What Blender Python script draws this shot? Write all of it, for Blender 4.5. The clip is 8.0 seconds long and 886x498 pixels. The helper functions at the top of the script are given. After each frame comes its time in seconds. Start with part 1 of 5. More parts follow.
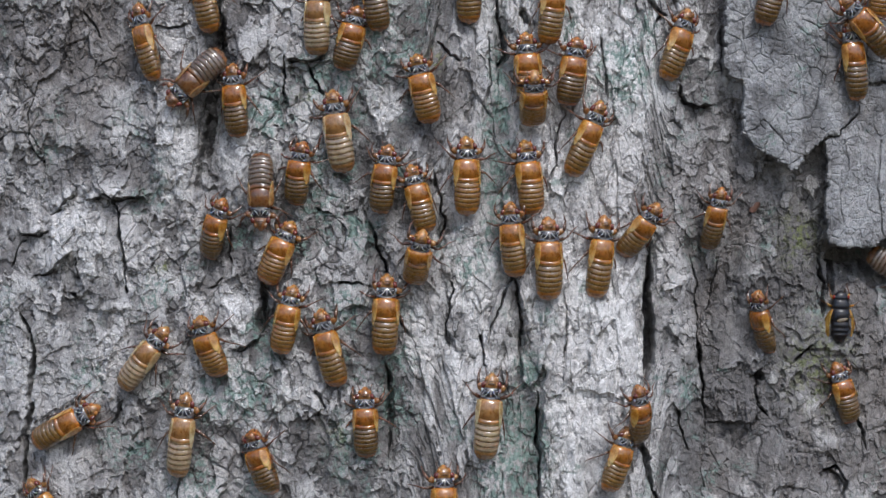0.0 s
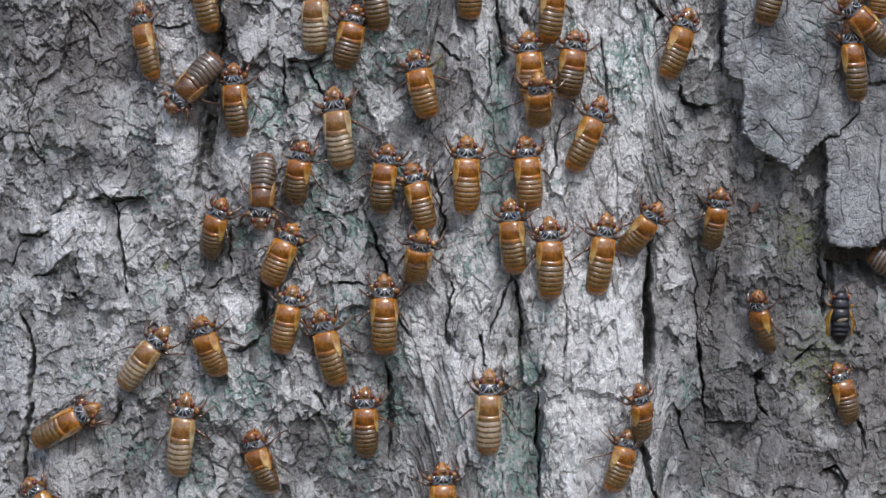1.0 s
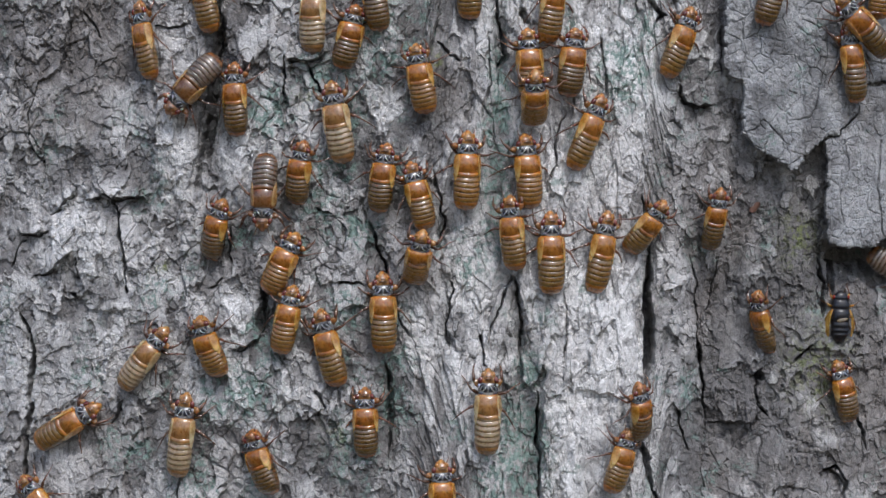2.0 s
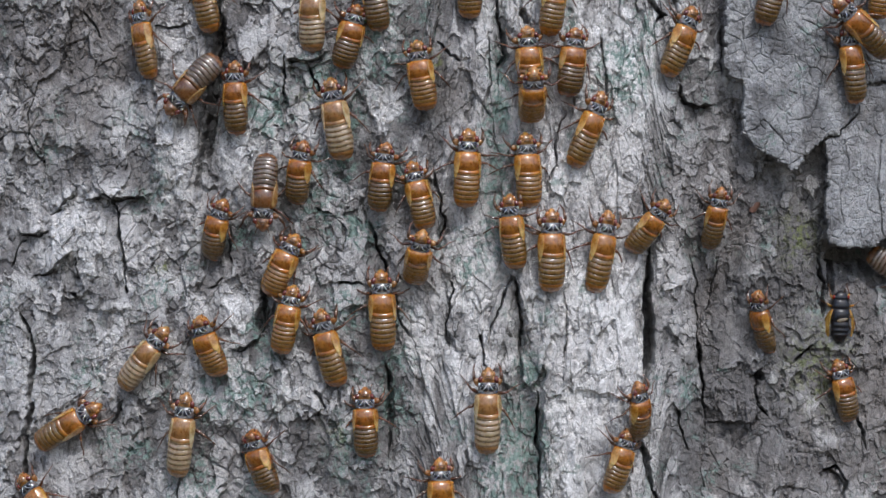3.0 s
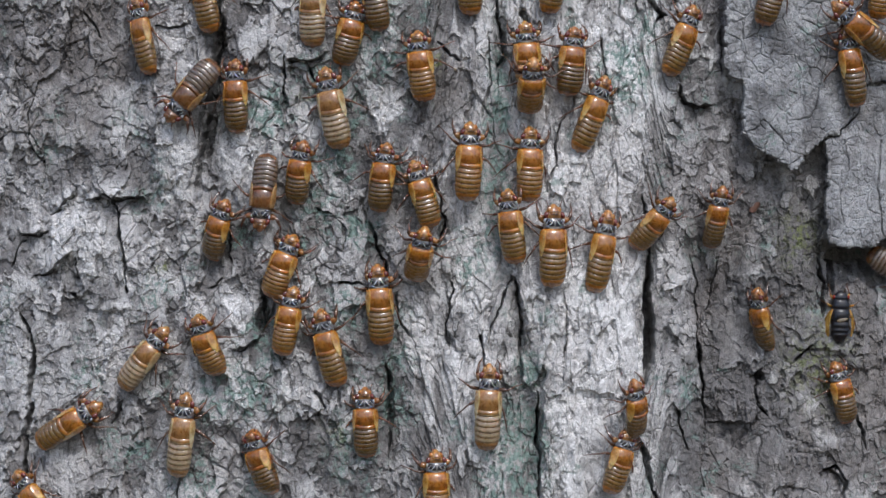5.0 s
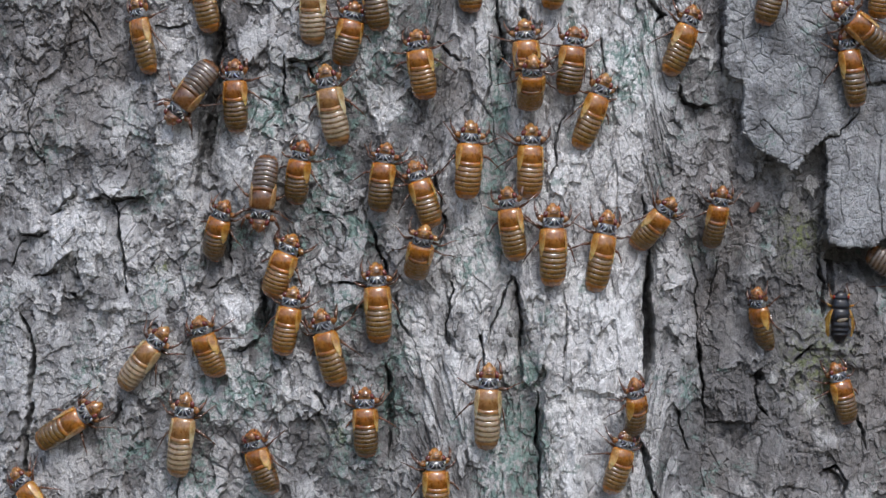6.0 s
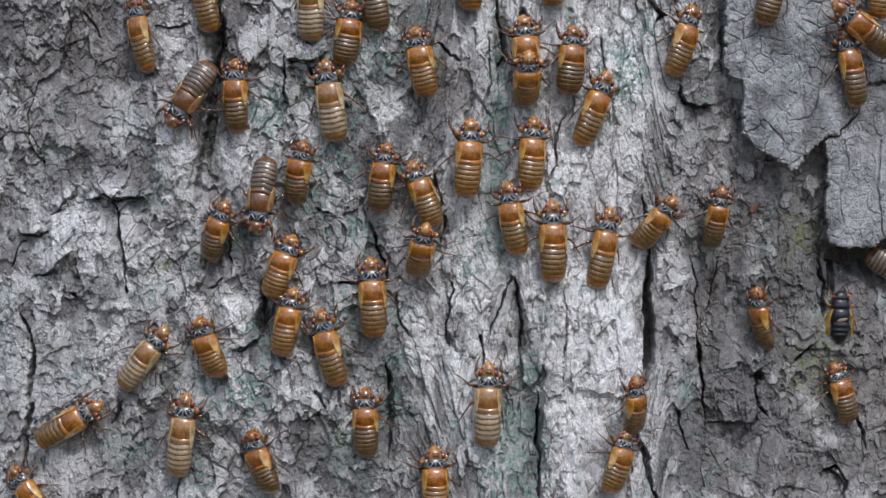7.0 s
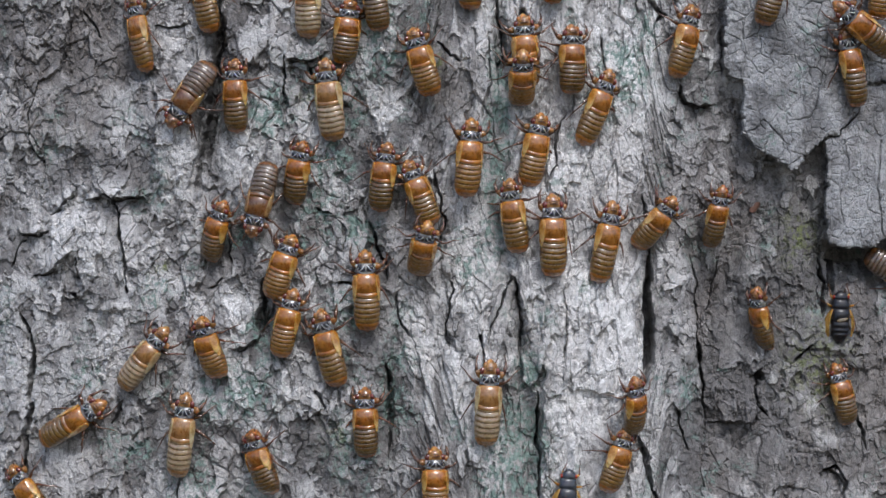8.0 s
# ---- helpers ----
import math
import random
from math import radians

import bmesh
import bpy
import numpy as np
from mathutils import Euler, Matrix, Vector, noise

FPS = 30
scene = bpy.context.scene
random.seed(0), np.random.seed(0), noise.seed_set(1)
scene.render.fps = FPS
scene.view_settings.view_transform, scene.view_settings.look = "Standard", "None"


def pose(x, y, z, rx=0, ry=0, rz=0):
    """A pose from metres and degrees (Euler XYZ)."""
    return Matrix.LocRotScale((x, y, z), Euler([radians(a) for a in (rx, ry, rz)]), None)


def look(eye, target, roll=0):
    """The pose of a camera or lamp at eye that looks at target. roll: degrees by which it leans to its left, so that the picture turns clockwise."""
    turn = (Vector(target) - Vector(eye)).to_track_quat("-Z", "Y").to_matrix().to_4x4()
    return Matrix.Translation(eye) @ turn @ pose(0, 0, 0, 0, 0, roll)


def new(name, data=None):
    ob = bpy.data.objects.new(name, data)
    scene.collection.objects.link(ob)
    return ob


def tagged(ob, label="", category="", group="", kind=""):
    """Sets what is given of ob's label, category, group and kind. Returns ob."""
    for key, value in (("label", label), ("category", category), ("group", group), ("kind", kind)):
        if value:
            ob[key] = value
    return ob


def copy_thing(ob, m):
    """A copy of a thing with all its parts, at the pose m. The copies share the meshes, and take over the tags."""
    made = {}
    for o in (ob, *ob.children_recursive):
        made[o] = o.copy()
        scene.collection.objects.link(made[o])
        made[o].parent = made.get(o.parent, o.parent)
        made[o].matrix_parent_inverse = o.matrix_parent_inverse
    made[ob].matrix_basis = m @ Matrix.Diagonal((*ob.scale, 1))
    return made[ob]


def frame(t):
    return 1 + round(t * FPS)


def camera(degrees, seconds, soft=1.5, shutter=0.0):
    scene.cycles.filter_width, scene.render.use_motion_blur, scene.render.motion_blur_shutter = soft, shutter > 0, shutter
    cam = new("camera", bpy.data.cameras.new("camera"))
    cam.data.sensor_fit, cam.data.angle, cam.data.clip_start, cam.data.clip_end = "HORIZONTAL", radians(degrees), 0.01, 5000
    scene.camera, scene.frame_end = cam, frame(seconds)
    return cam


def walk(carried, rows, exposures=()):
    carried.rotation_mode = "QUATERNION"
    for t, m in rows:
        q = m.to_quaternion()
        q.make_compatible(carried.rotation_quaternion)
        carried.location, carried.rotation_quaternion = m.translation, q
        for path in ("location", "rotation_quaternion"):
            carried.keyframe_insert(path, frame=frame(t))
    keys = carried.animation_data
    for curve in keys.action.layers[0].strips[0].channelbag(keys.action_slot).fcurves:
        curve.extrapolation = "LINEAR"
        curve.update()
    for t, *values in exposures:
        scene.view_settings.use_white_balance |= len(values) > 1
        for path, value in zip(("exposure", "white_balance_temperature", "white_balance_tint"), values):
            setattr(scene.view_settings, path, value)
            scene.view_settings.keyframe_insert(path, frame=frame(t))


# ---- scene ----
# ---- camera ----
SPAN = 0.807
EYE = (0.0, -SPAN, 1.3)
cam = camera(22.0, 8.0, soft=1.5)
walk(cam, [(0.0, look(EYE, (0.0, 0.0, 1.3))), (8.0, look(EYE, (0.0, 0.0, 1.3)))],
     exposures=[(0.0, 0.31, 6040, 10), (8.0, 0.31, 6040, 10)])

# ---- world and sun ----
SUN_UP, SUN_TURN = radians(52), radians(18)
world = bpy.data.worlds.new("world")
scene.world = world
world.use_nodes = True
wn = world.node_tree
sky = wn.nodes.new("ShaderNodeTexSky")
sky.sky_type, sky.sun_disc = "NISHITA", False
sky.sun_elevation, sky.sun_rotation = SUN_UP, radians(180) - SUN_TURN
sky.dust_density, sky.air_density = 3.0, 1.0
wn.links.new(sky.outputs["Color"], wn.nodes["Background"].inputs["Color"])
wn.nodes["Background"].inputs["Strength"].default_value = 0.13
sun = new("sun", bpy.data.lights.new("sun", "SUN"))
sun.data.energy, sun.data.angle, sun.data.color = 1.5, radians(16), (1.0, 0.98, 0.95)
sun_from = Vector((math.sin(SUN_TURN) * math.cos(SUN_UP), -math.cos(SUN_TURN) * math.cos(SUN_UP), math.sin(SUN_UP)))
sun.matrix_world = look(sun_from * 5, (0, 0, 0))


# ---- material tools ----
class Nodes:
    """A small builder for node materials."""

    def __init__(self, name):
        self.mat = bpy.data.materials.new(name)
        self.mat.use_nodes = True
        self.tree = self.mat.node_tree
        self.bsdf = self.tree.nodes["Principled BSDF"]
        self.co = self.tree.nodes.new("ShaderNodeTexCoord").outputs["Object"]

    def put(self, value, socket):
        if isinstance(value, bpy.types.NodeSocket):
            self.tree.links.new(value, socket)
        else:
            socket.default_value = value

    def noise(self, scale, detail=4, rough=0.55, stretch=(1, 1, 1), warp=0.0):
        m = self.tree.nodes.new("ShaderNodeMapping")
        self.put(self.co, m.inputs["Vector"])
        m.inputs["Scale"].default_value = stretch
        n = self.tree.nodes.new("ShaderNodeTexNoise")
        self.put(m.outputs["Vector"], n.inputs["Vector"])
        for key, value in (("Scale", scale), ("Detail", detail), ("Roughness", rough), ("Distortion", warp)):
            n.inputs[key].default_value = value
        return n.outputs["Fac"]

    def cracks(self, scale, stretch, wander):
        """Distance to the nearest line of a wandering net of cracks."""
        w = self.tree.nodes.new("ShaderNodeTexNoise")
        self.put(self.co, w.inputs["Vector"])
        w.inputs["Scale"].default_value, w.inputs["Detail"].default_value = scale * 2.2, 4
        n = self.tree.nodes.new("ShaderNodeVectorMath")
        n.operation = "MULTIPLY_ADD"
        self.put(w.outputs["Color"], n.inputs[0])
        n.inputs[1].default_value = (wander, wander, wander)
        self.put(self.co, n.inputs[2])
        m = self.tree.nodes.new("ShaderNodeMapping")
        self.put(n.outputs["Vector"], m.inputs["Vector"])
        m.inputs["Scale"].default_value = stretch
        v = self.tree.nodes.new("ShaderNodeTexVoronoi")
        v.feature = "DISTANCE_TO_EDGE"
        self.put(m.outputs["Vector"], v.inputs["Vector"])
        v.inputs["Scale"].default_value = scale
        return v.outputs["Distance"]

    def attr(self, name):
        a = self.tree.nodes.new("ShaderNodeAttribute")
        a.attribute_name = name
        return a.outputs["Fac"]

    def rand(self):
        return self.tree.nodes.new("ShaderNodeObjectInfo").outputs["Random"]

    def ramp(self, value, *stops):
        r = self.tree.nodes.new("ShaderNodeValToRGB")
        e = r.color_ramp.elements
        while len(e) < len(stops):
            e.new(0.5)
        for el, (pos, col) in zip(e, stops):
            el.position = pos
            el.color = (*col, 1) if isinstance(col, tuple) else (col, col, col, 1)
        self.put(value, r.inputs["Fac"])
        return r.outputs["Color"]

    def mix(self, fac, a, b, kind="MIX"):
        n = self.tree.nodes.new("ShaderNodeMix")
        n.data_type, n.blend_type = "RGBA", kind
        self.put(fac, n.inputs["Factor"])
        self.put((*a, 1) if isinstance(a, tuple) else a, n.inputs[6])
        self.put((*b, 1) if isinstance(b, tuple) else b, n.inputs[7])
        return n.outputs[2]

    def math(self, op, a, b=0.0):
        n = self.tree.nodes.new("ShaderNodeMath")
        n.operation = op
        self.put(a, n.inputs[0])
        self.put(b, n.inputs[1])
        return n.outputs[0]

    def bump(self, height, strength, distance):
        n = self.tree.nodes.new("ShaderNodeBump")
        n.inputs["Strength"].default_value, n.inputs["Distance"].default_value = strength, distance
        self.put(height, n.inputs["Height"])
        self.put(n.outputs["Normal"], self.bsdf.inputs["Normal"])

    def done(self, color, rough, **extra):
        self.put((*color, 1) if isinstance(color, tuple) else color, self.bsdf.inputs["Base Color"])
        self.put(rough, self.bsdf.inputs["Roughness"])
        for key, value in extra.items():
            self.put(value, self.bsdf.inputs[key.replace("_", " ")])
        return self.mat


def bark_material(name, pale, grey, dark, net=1.0):
    """Weathered bark: pale skin over darker layers, crusts, lichen and a net of hair cracks."""
    n = Nodes(name)
    big = n.noise(28, 5, 0.6, (1, 1, 0.5), 0.4)
    mid = n.noise(170, 6, 0.7, (1, 1, 0.6), 0.3)
    fine = n.noise(620, 5, 0.7, (1, 1, 0.7))
    speck = n.noise(1500, 4, 0.7)
    col = n.ramp(n.math("ADD", n.math("MULTIPLY", mid, 0.42), n.math("MULTIPLY", n.attr("flake"), 0.58)), (0.31, dark), (0.46, grey), (0.61, pale))
    col = n.mix(n.math("MULTIPLY", n.attr("pale"), n.ramp(mid, (0.3, 0.25), (0.55, 1.0))), col, tuple(min(1, c * 1.4) for c in pale))
    # dark weathered tone, which also carries the painted shade
    col = n.mix(n.math("MULTIPLY", n.attr("stain"), n.ramp(mid, (0.35, 0.6), (0.65, 1.0))), col, n.ramp(fine, (0.3, tuple(c * 0.7 for c in dark)), (0.7, tuple(c * 1.4 for c in dark))))
    col = n.mix(n.ramp(big, (0.45, 0.0), (0.65, 0.35)), col, (0.27, 0.235, 0.21))
    # small grey crusts with a clean edge
    crust = n.math("MULTIPLY", n.ramp(n.noise(105, 4, 0.55, (1, 1, 0.8), 0.3), (0.60, 0.0), (0.625, 1.0)), 0.55 * net)
    col = n.mix(crust, col, n.ramp(fine, (0.3, tuple(c * 0.9 for c in dark)), (0.7, tuple(c * 1.7 for c in dark))))
    col = n.mix(n.ramp(fine, (0.33, 0.65), (0.48, 0.0)), col, tuple(c * 0.6 for c in dark))
    col = n.mix(n.ramp(speck, (0.35, 0.45), (0.46, 0.0)), col, tuple(c * 0.5 for c in dark))
    col = n.mix(n.ramp(speck, (0.54, 0.0), (0.68, 0.7)), col, n.mix(1.0, col, (1.4, 1.4, 1.4), "MULTIPLY"))
    thick = n.math("MAXIMUM", n.attr("lichen"), n.ramp(n.noise(48, 4, 0.6), (0.58, 0.0), (0.66, 0.5)))
    lichen = n.math("MULTIPLY", n.ramp(n.math("ADD", n.noise(420, 6, 0.75), n.math("MULTIPLY", thick, 0.08)), (0.54, 0.0), (0.60, 0.9)), n.math("MINIMUM", n.math("MULTIPLY", thick, 1.6), 1.0))
    col = n.mix(lichen, col, n.ramp(fine, (0.35, (0.11, 0.18, 0.155)), (0.65, (0.30, 0.40, 0.36))))
    moss = n.math("MULTIPLY", n.attr("moss"), n.ramp(n.noise(450, 4, 0.7), (0.48, 0.0), (0.56, 1.0)))
    col = n.mix(moss, col, (0.2, 0.24, 0.06))
    # hair cracks in two sizes, each in patches; the shade inside is painted dark
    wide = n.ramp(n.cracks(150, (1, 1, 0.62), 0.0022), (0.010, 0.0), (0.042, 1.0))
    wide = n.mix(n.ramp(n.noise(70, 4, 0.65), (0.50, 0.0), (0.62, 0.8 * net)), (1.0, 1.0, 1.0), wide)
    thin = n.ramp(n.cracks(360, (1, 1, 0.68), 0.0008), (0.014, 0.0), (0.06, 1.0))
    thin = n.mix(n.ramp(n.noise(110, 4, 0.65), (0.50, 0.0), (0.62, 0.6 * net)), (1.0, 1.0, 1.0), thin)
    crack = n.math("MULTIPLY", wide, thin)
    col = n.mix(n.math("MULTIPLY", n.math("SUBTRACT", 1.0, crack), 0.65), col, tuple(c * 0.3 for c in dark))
    relief = n.math("ADD", n.math("MULTIPLY", fine, 0.9), n.math("ADD", n.math("MULTIPLY", speck, 0.5), n.math("MULTIPLY", crack, 0.55)))
    n.bump(relief, 0.75, 0.0013)
    return n.done(col, n.ramp(mid, (0.3, 0.92), (0.7, 0.74)), Specular_IOR_Level=0.25)


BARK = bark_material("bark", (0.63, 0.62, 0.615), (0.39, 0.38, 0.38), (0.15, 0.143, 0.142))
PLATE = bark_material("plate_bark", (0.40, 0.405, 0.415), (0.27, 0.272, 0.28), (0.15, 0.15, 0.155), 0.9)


def shell(name, deep, light, gloss=0.2, coat=1.0, spots=800, streak=None):
    """Insect cuticle: mottled, wet-looking, a little translucent."""
    n = Nodes(name)
    grain = n.noise(spots, 4, 0.6)
    blot = n.noise(260, 3, 0.5)
    col = n.mix(n.ramp(grain, (0.25, 0.15), (0.7, 1.0)), deep, light)
    col = n.mix(n.math("MULTIPLY", n.rand(), 0.25), col, tuple(c * 0.6 for c in light))
    col = n.mix(n.ramp(blot, (0.34, 0.6), (0.56, 0.0)), col, tuple(c * 0.6 for c in deep))
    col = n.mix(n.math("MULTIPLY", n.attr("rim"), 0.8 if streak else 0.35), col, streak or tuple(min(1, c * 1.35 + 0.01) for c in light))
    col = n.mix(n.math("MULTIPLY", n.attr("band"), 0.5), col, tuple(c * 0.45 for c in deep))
    n.bump(n.math("ADD", n.noise(2600, 3, 0.6), n.math("MULTIPLY", n.noise(500, 2, 0.5), 1.6)), 0.22, 0.0005)
    return n.done(col, n.ramp(grain, (0.3, gloss), (0.7, gloss + 0.18)), Coat_Weight=coat, Coat_Roughness=0.04, Coat_IOR=1.65,
                  Subsurface_Weight=0.3, Subsurface_Radius=(0.004, 0.0016, 0.0006), Subsurface_Scale=0.7, Specular_IOR_Level=0.35)


def ground_material():
    n = Nodes("leaf_litter")
    a, b = n.noise(3, 6, 0.6), n.noise(60, 5, 0.7)
    col = n.mix(n.ramp(b, (0.35, 0.0), (0.65, 1.0)), (0.05, 0.04, 0.025), (0.16, 0.12, 0.07))
    col = n.mix(n.ramp(a, (0.5, 0.0), (0.65, 0.7)), col, (0.05, 0.09, 0.03))
    n.bump(b, 0.8, 0.02)
    return n.done(col, 0.9)


# ---- numeric noise, in millimetres ----
def lattice(i, j, seed):
    h = (i * 374761393 + j * 668265263 + seed * 974711) & 0xFFFFFFFF
    h = ((h ^ (h >> 13)) * 1274126177) & 0xFFFFFFFF
    h = ((h ^ (h >> 15)) * 73244475) & 0xFFFFFFFF
    return (h ^ (h >> 16)) / 4294967296.0


def wave(x, y, seed):
    i, j = np.floor(x).astype(np.int64), np.floor(y).astype(np.int64)
    u, v = x - i, y - j
    u, v = u * u * (3 - 2 * u), v * v * (3 - 2 * v)
    a = lattice(i, j, seed) * (1 - u) + lattice(i + 1, j, seed) * u
    b = lattice(i, j + 1, seed) * (1 - u) + lattice(i + 1, j + 1, seed) * u
    return (a * (1 - v) + b * v) * 2 - 1


def fbm(x, y, seed, octaves=4):
    total, gain = 0.0, 0.55
    for k in range(octaves):
        total = total + wave(x * 2 ** k + 7.3 * k, y * 2 ** k - 3.1 * k, seed + 17 * k) * gain
        gain *= 0.52
    return total


def worley(x, y, seed):
    """Distance to the nearest and second nearest point, a number for the cell, and the way from its point."""
    i, j = np.floor(x).astype(np.int64), np.floor(y).astype(np.int64)
    f1, f2, who = np.full(x.shape, 9.0), np.full(x.shape, 9.0), np.zeros(x.shape)
    off_x, off_y = np.zeros(x.shape), np.zeros(x.shape)
    for di in (-1, 0, 1):
        for dj in (-1, 0, 1):
            px, py = i + di, j + dj
            ax, ay = x - px - lattice(px, py, seed), y - py - lattice(px, py, seed + 5)
            d = np.hypot(ax, ay)
            near = d < f1
            f2 = np.where(near, f1, np.minimum(f2, d))
            who = np.where(near, lattice(px, py, seed + 9), who)
            off_x, off_y = np.where(near, ax, off_x), np.where(near, ay, off_y)
            f1 = np.where(near, d, f1)
    return f1, f2, who, off_x, off_y


def smooth(a, b, x):
    t = np.clip((x - a) / (b - a), 0.0, 1.0)
    return t * t * (3 - 2 * t)


def line_distance(x, z, points):
    best = np.full(x.shape, 1e3)
    for (ax, az), (bx, bz) in zip(points, points[1:]):
        ux, uz = bx - ax, bz - az
        t = np.clip(((x - ax) * ux + (z - az) * uz) / (ux * ux + uz * uz + 1e-9), 0, 1)
        best = np.minimum(best, np.hypot(x - ax - t * ux, z - az - t * uz))
    return best


def line_course(x, z, points):
    """Distance to a line, how far along it (0 to 1), and on which side."""
    best, along, side = np.full(x.shape, 1e3), np.zeros(x.shape), np.zeros(x.shape)
    lengths = [math.hypot(b[0] - a[0], b[1] - a[1]) for a, b in zip(points, points[1:])]
    done = 0.0
    for (ax, az), (bx, bz), size in zip(points, points[1:], lengths):
        ux, uz = bx - ax, bz - az
        t = np.clip(((x - ax) * ux + (z - az) * uz) / (ux * ux + uz * uz + 1e-9), 0, 1)
        d = np.hypot(x - ax - t * ux, z - az - t * uz)
        near = d < best
        along = np.where(near, (done + t * size) / sum(lengths), along)
        side = np.where(near, np.sign(ux * (z - az) - uz * (x - ax)), side)
        best = np.where(near, d, best)
        done += size
    return best, along, side


def blob(x, z, cx, cz, rx, rz):
    return np.exp(-(((x - cx) / rx) ** 2 + ((z - cz) / rz) ** 2))


# ---- the trunk ----
RADIUS = 500.0
STEP = 0.27
MID = 1300.0


def recede(x):
    """How far the round trunk falls back at x."""
    return RADIUS - np.sqrt(RADIUS ** 2 - np.minimum(np.abs(x), RADIUS) ** 2)


# plates of the bark: middle points of the larger ones
SEEDS = [(-148.9, 78.4), (-148.9, 49.6), (-125.3, 71.6), (-125.3, 45.1), (-148.9, 22.8), (-112.6, 28.7), (-95.9, 40.7), (-98, 73.1), (-71.3, 76.7), (-71.3, 34.4), (-69.2, 56.6), (-151.1, 10.5), (-127.4, 4.3), (-140.3, -12.1), (-106.3, 8.3), (-98, -11.9), (-157.7, -16.3), (-157.7, -53.5), (-131.7, -32.5), (-133.8, -65.3), (-112.6, -36.4), (-91.8, -36.2), (-77.4, -17.9), (-71.3, -48.1), (-108.4, -68.8), (-85.6, -74.5), (-157.7, -84.4), (-129.5, -89.7), (-53, 78.5), (-44.9, 52.4), (-28.8, 76.3), (-32.9, 40.3), (-12.8, 76.2), (-16.8, 52.2), (1.2, 62.2), (-44.9, 22.3), (-28.8, 4.2), (-44.9, -3.8), (-49, -39.9), (-32.9, -27.8), (-32.9, -55.9)]
SEEDS += [(-53, -68.1), (-28.8, -77.9), (-12.8, -3.8), (-4.8, -23.8), (-4.8, -51.8), (9.2, -31.8), (-8.8, -71.8), (11.2, -75.8), (11.2, 4.2), (11.2, 38.2), (9.2, 76.2), (35.3, 76.3), (43.3, 48.3), (35.3, 24.2), (55.4, 22.3), (39.3, -27.9), (21.2, -35.8), (53.4, -31.9), (49.4, -68), (27.2, -67.9), (61.5, 72.6), (67.6, 44.5), (79.9, 64.7), (84, 28.5), (82.9, -11.9), (81.9, -48.2), (84, -78.5), (94.3, 73), (98.4, 28.6), (102.6, -7.9), (100.5, -42.3), (102.6, -76.8), (119.3, 8.4), (123.6, -24.3), (130, -57), (125.7, -81.4), (147.2, -32.7), (149.4, -57.4), (155.9, -82.3), (125.7, 49.2), (149.4, 22.8)]
# swells and hollows: x, z, radii, height
SWELLS = [(105.7, -25.2, 5.2, 12, -4), (-81.9, 60.7, 4.8, 46, -4.5), (-95.9, 40.7, 9, 24, 2.5), (-24.8, -7.8, 6, 18, -2), (47.4, -11.8, 26, 52, 3), (-18.8, -55.8, 4.4, 20, -4.5), (-63.1, -23.9, 3.6, 12, -3.5), (28.2, -31.8, 4.4, 18, -3), (24.2, -57.9, 8, 14, -2.5), (100.5, -40.3, 8, 44, -3), (102.6, -76.8, 9, 18, -4), (150.5, -4.3, 10, 6, -15), (125.7, 22.7, 24, 12, -2), (104.7, 48.9, 3.2, 12, -2.5), (20.2, 76.3, 2.8, 18, -3), (71.7, -24, 2.8, 26, -4), (-125.3, 4.3, 18, 12, 2), (-148.9, 66, 18, 22, 1.5), (125.7, -32.4, 16, 40, 2)]
SWELLS += [(147.2, -40.9, 12, 24, 2.5), (-0.8, 8.2, 4, 18, -2.5), (95.5, -11.9, 2.8, 24, -3.5), (104.7, -9.9, 3.6, 20, -3), (20, 35, 3.8, 40, -2.6), (30.5, -68, 4.5, 22, -2.5), (-3, 60, 3.5, 26, -1.6), (-113, 62, 16, 26, -1.8)]
FISSURES = []


def fissure(wide, deep, *points):
    FISSURES.append((wide, deep, points))


fissure(0.2, 1.2, (-134.2, 90.2), (-135.1, 78), (-138.5, 67.8), (-139.2, 63.7))
fissure(0.2, 1.2, (-147.2, 59.8), (-150, 49.6), (-150.7, 40.3), (-145.7, 32.1), (-144.6, 24.9))
fissure(2.5, 4.5, (-79.5, 90.9), (-79.5, 76.8), (-80.5, 66.8), (-82.5, 52.7), (-83.1, 42.6), (-85.6, 32.5), (-88.7, 21.4))
fissure(0.26, 2.5, (-104.2, 79.7), (-101.1, 80.2), (-95.9, 79.1), (-89.7, 81))
fissure(0.5, 2.5, (-56, 68.5), (-57.1, 58.5), (-55.4, 51.4))
fissure(0.22, 2.5, (-129.5, 17.6), (-122.1, 19.2), (-118.9, 17.9), (-110.5, 18.9), (-104.7, 19.5))
fissure(0.45, 4, (-118.9, 17.9), (-116.4, 12.4), (-115.8, 4.3), (-115.1, -0.8), (-113.9, -5.9), (-113.2, -14))
fissure(0.9, 4, (-113.5, -13.6), (-113, -14.8))
fissure(0.25, 2.5, (-142.4, 12.5), (-138.1, 15), (-134.2, 18.6), (-131.7, 22.7))
fissure(0.25, 3, (-154.4, 6), (-148.9, 5.3), (-143.5, 7))
fissure(0.35, 3, (-152.2, 3.3), (-155.5, -0.8), (-157.3, -7))
fissure(0.25, 2.5, (-150, -11.1), (-143.5, -9), (-139.2, -5.9), (-134.9, -1.8))
fissure(0.5, 2, (-132.7, -3.9), (-132.1, -10))
fissure(0.7, 3, (-132.3, -10.4), (-131.7, -11))
fissure(0.8, 3, (-133.6, -16.6), (-132.1, -17))
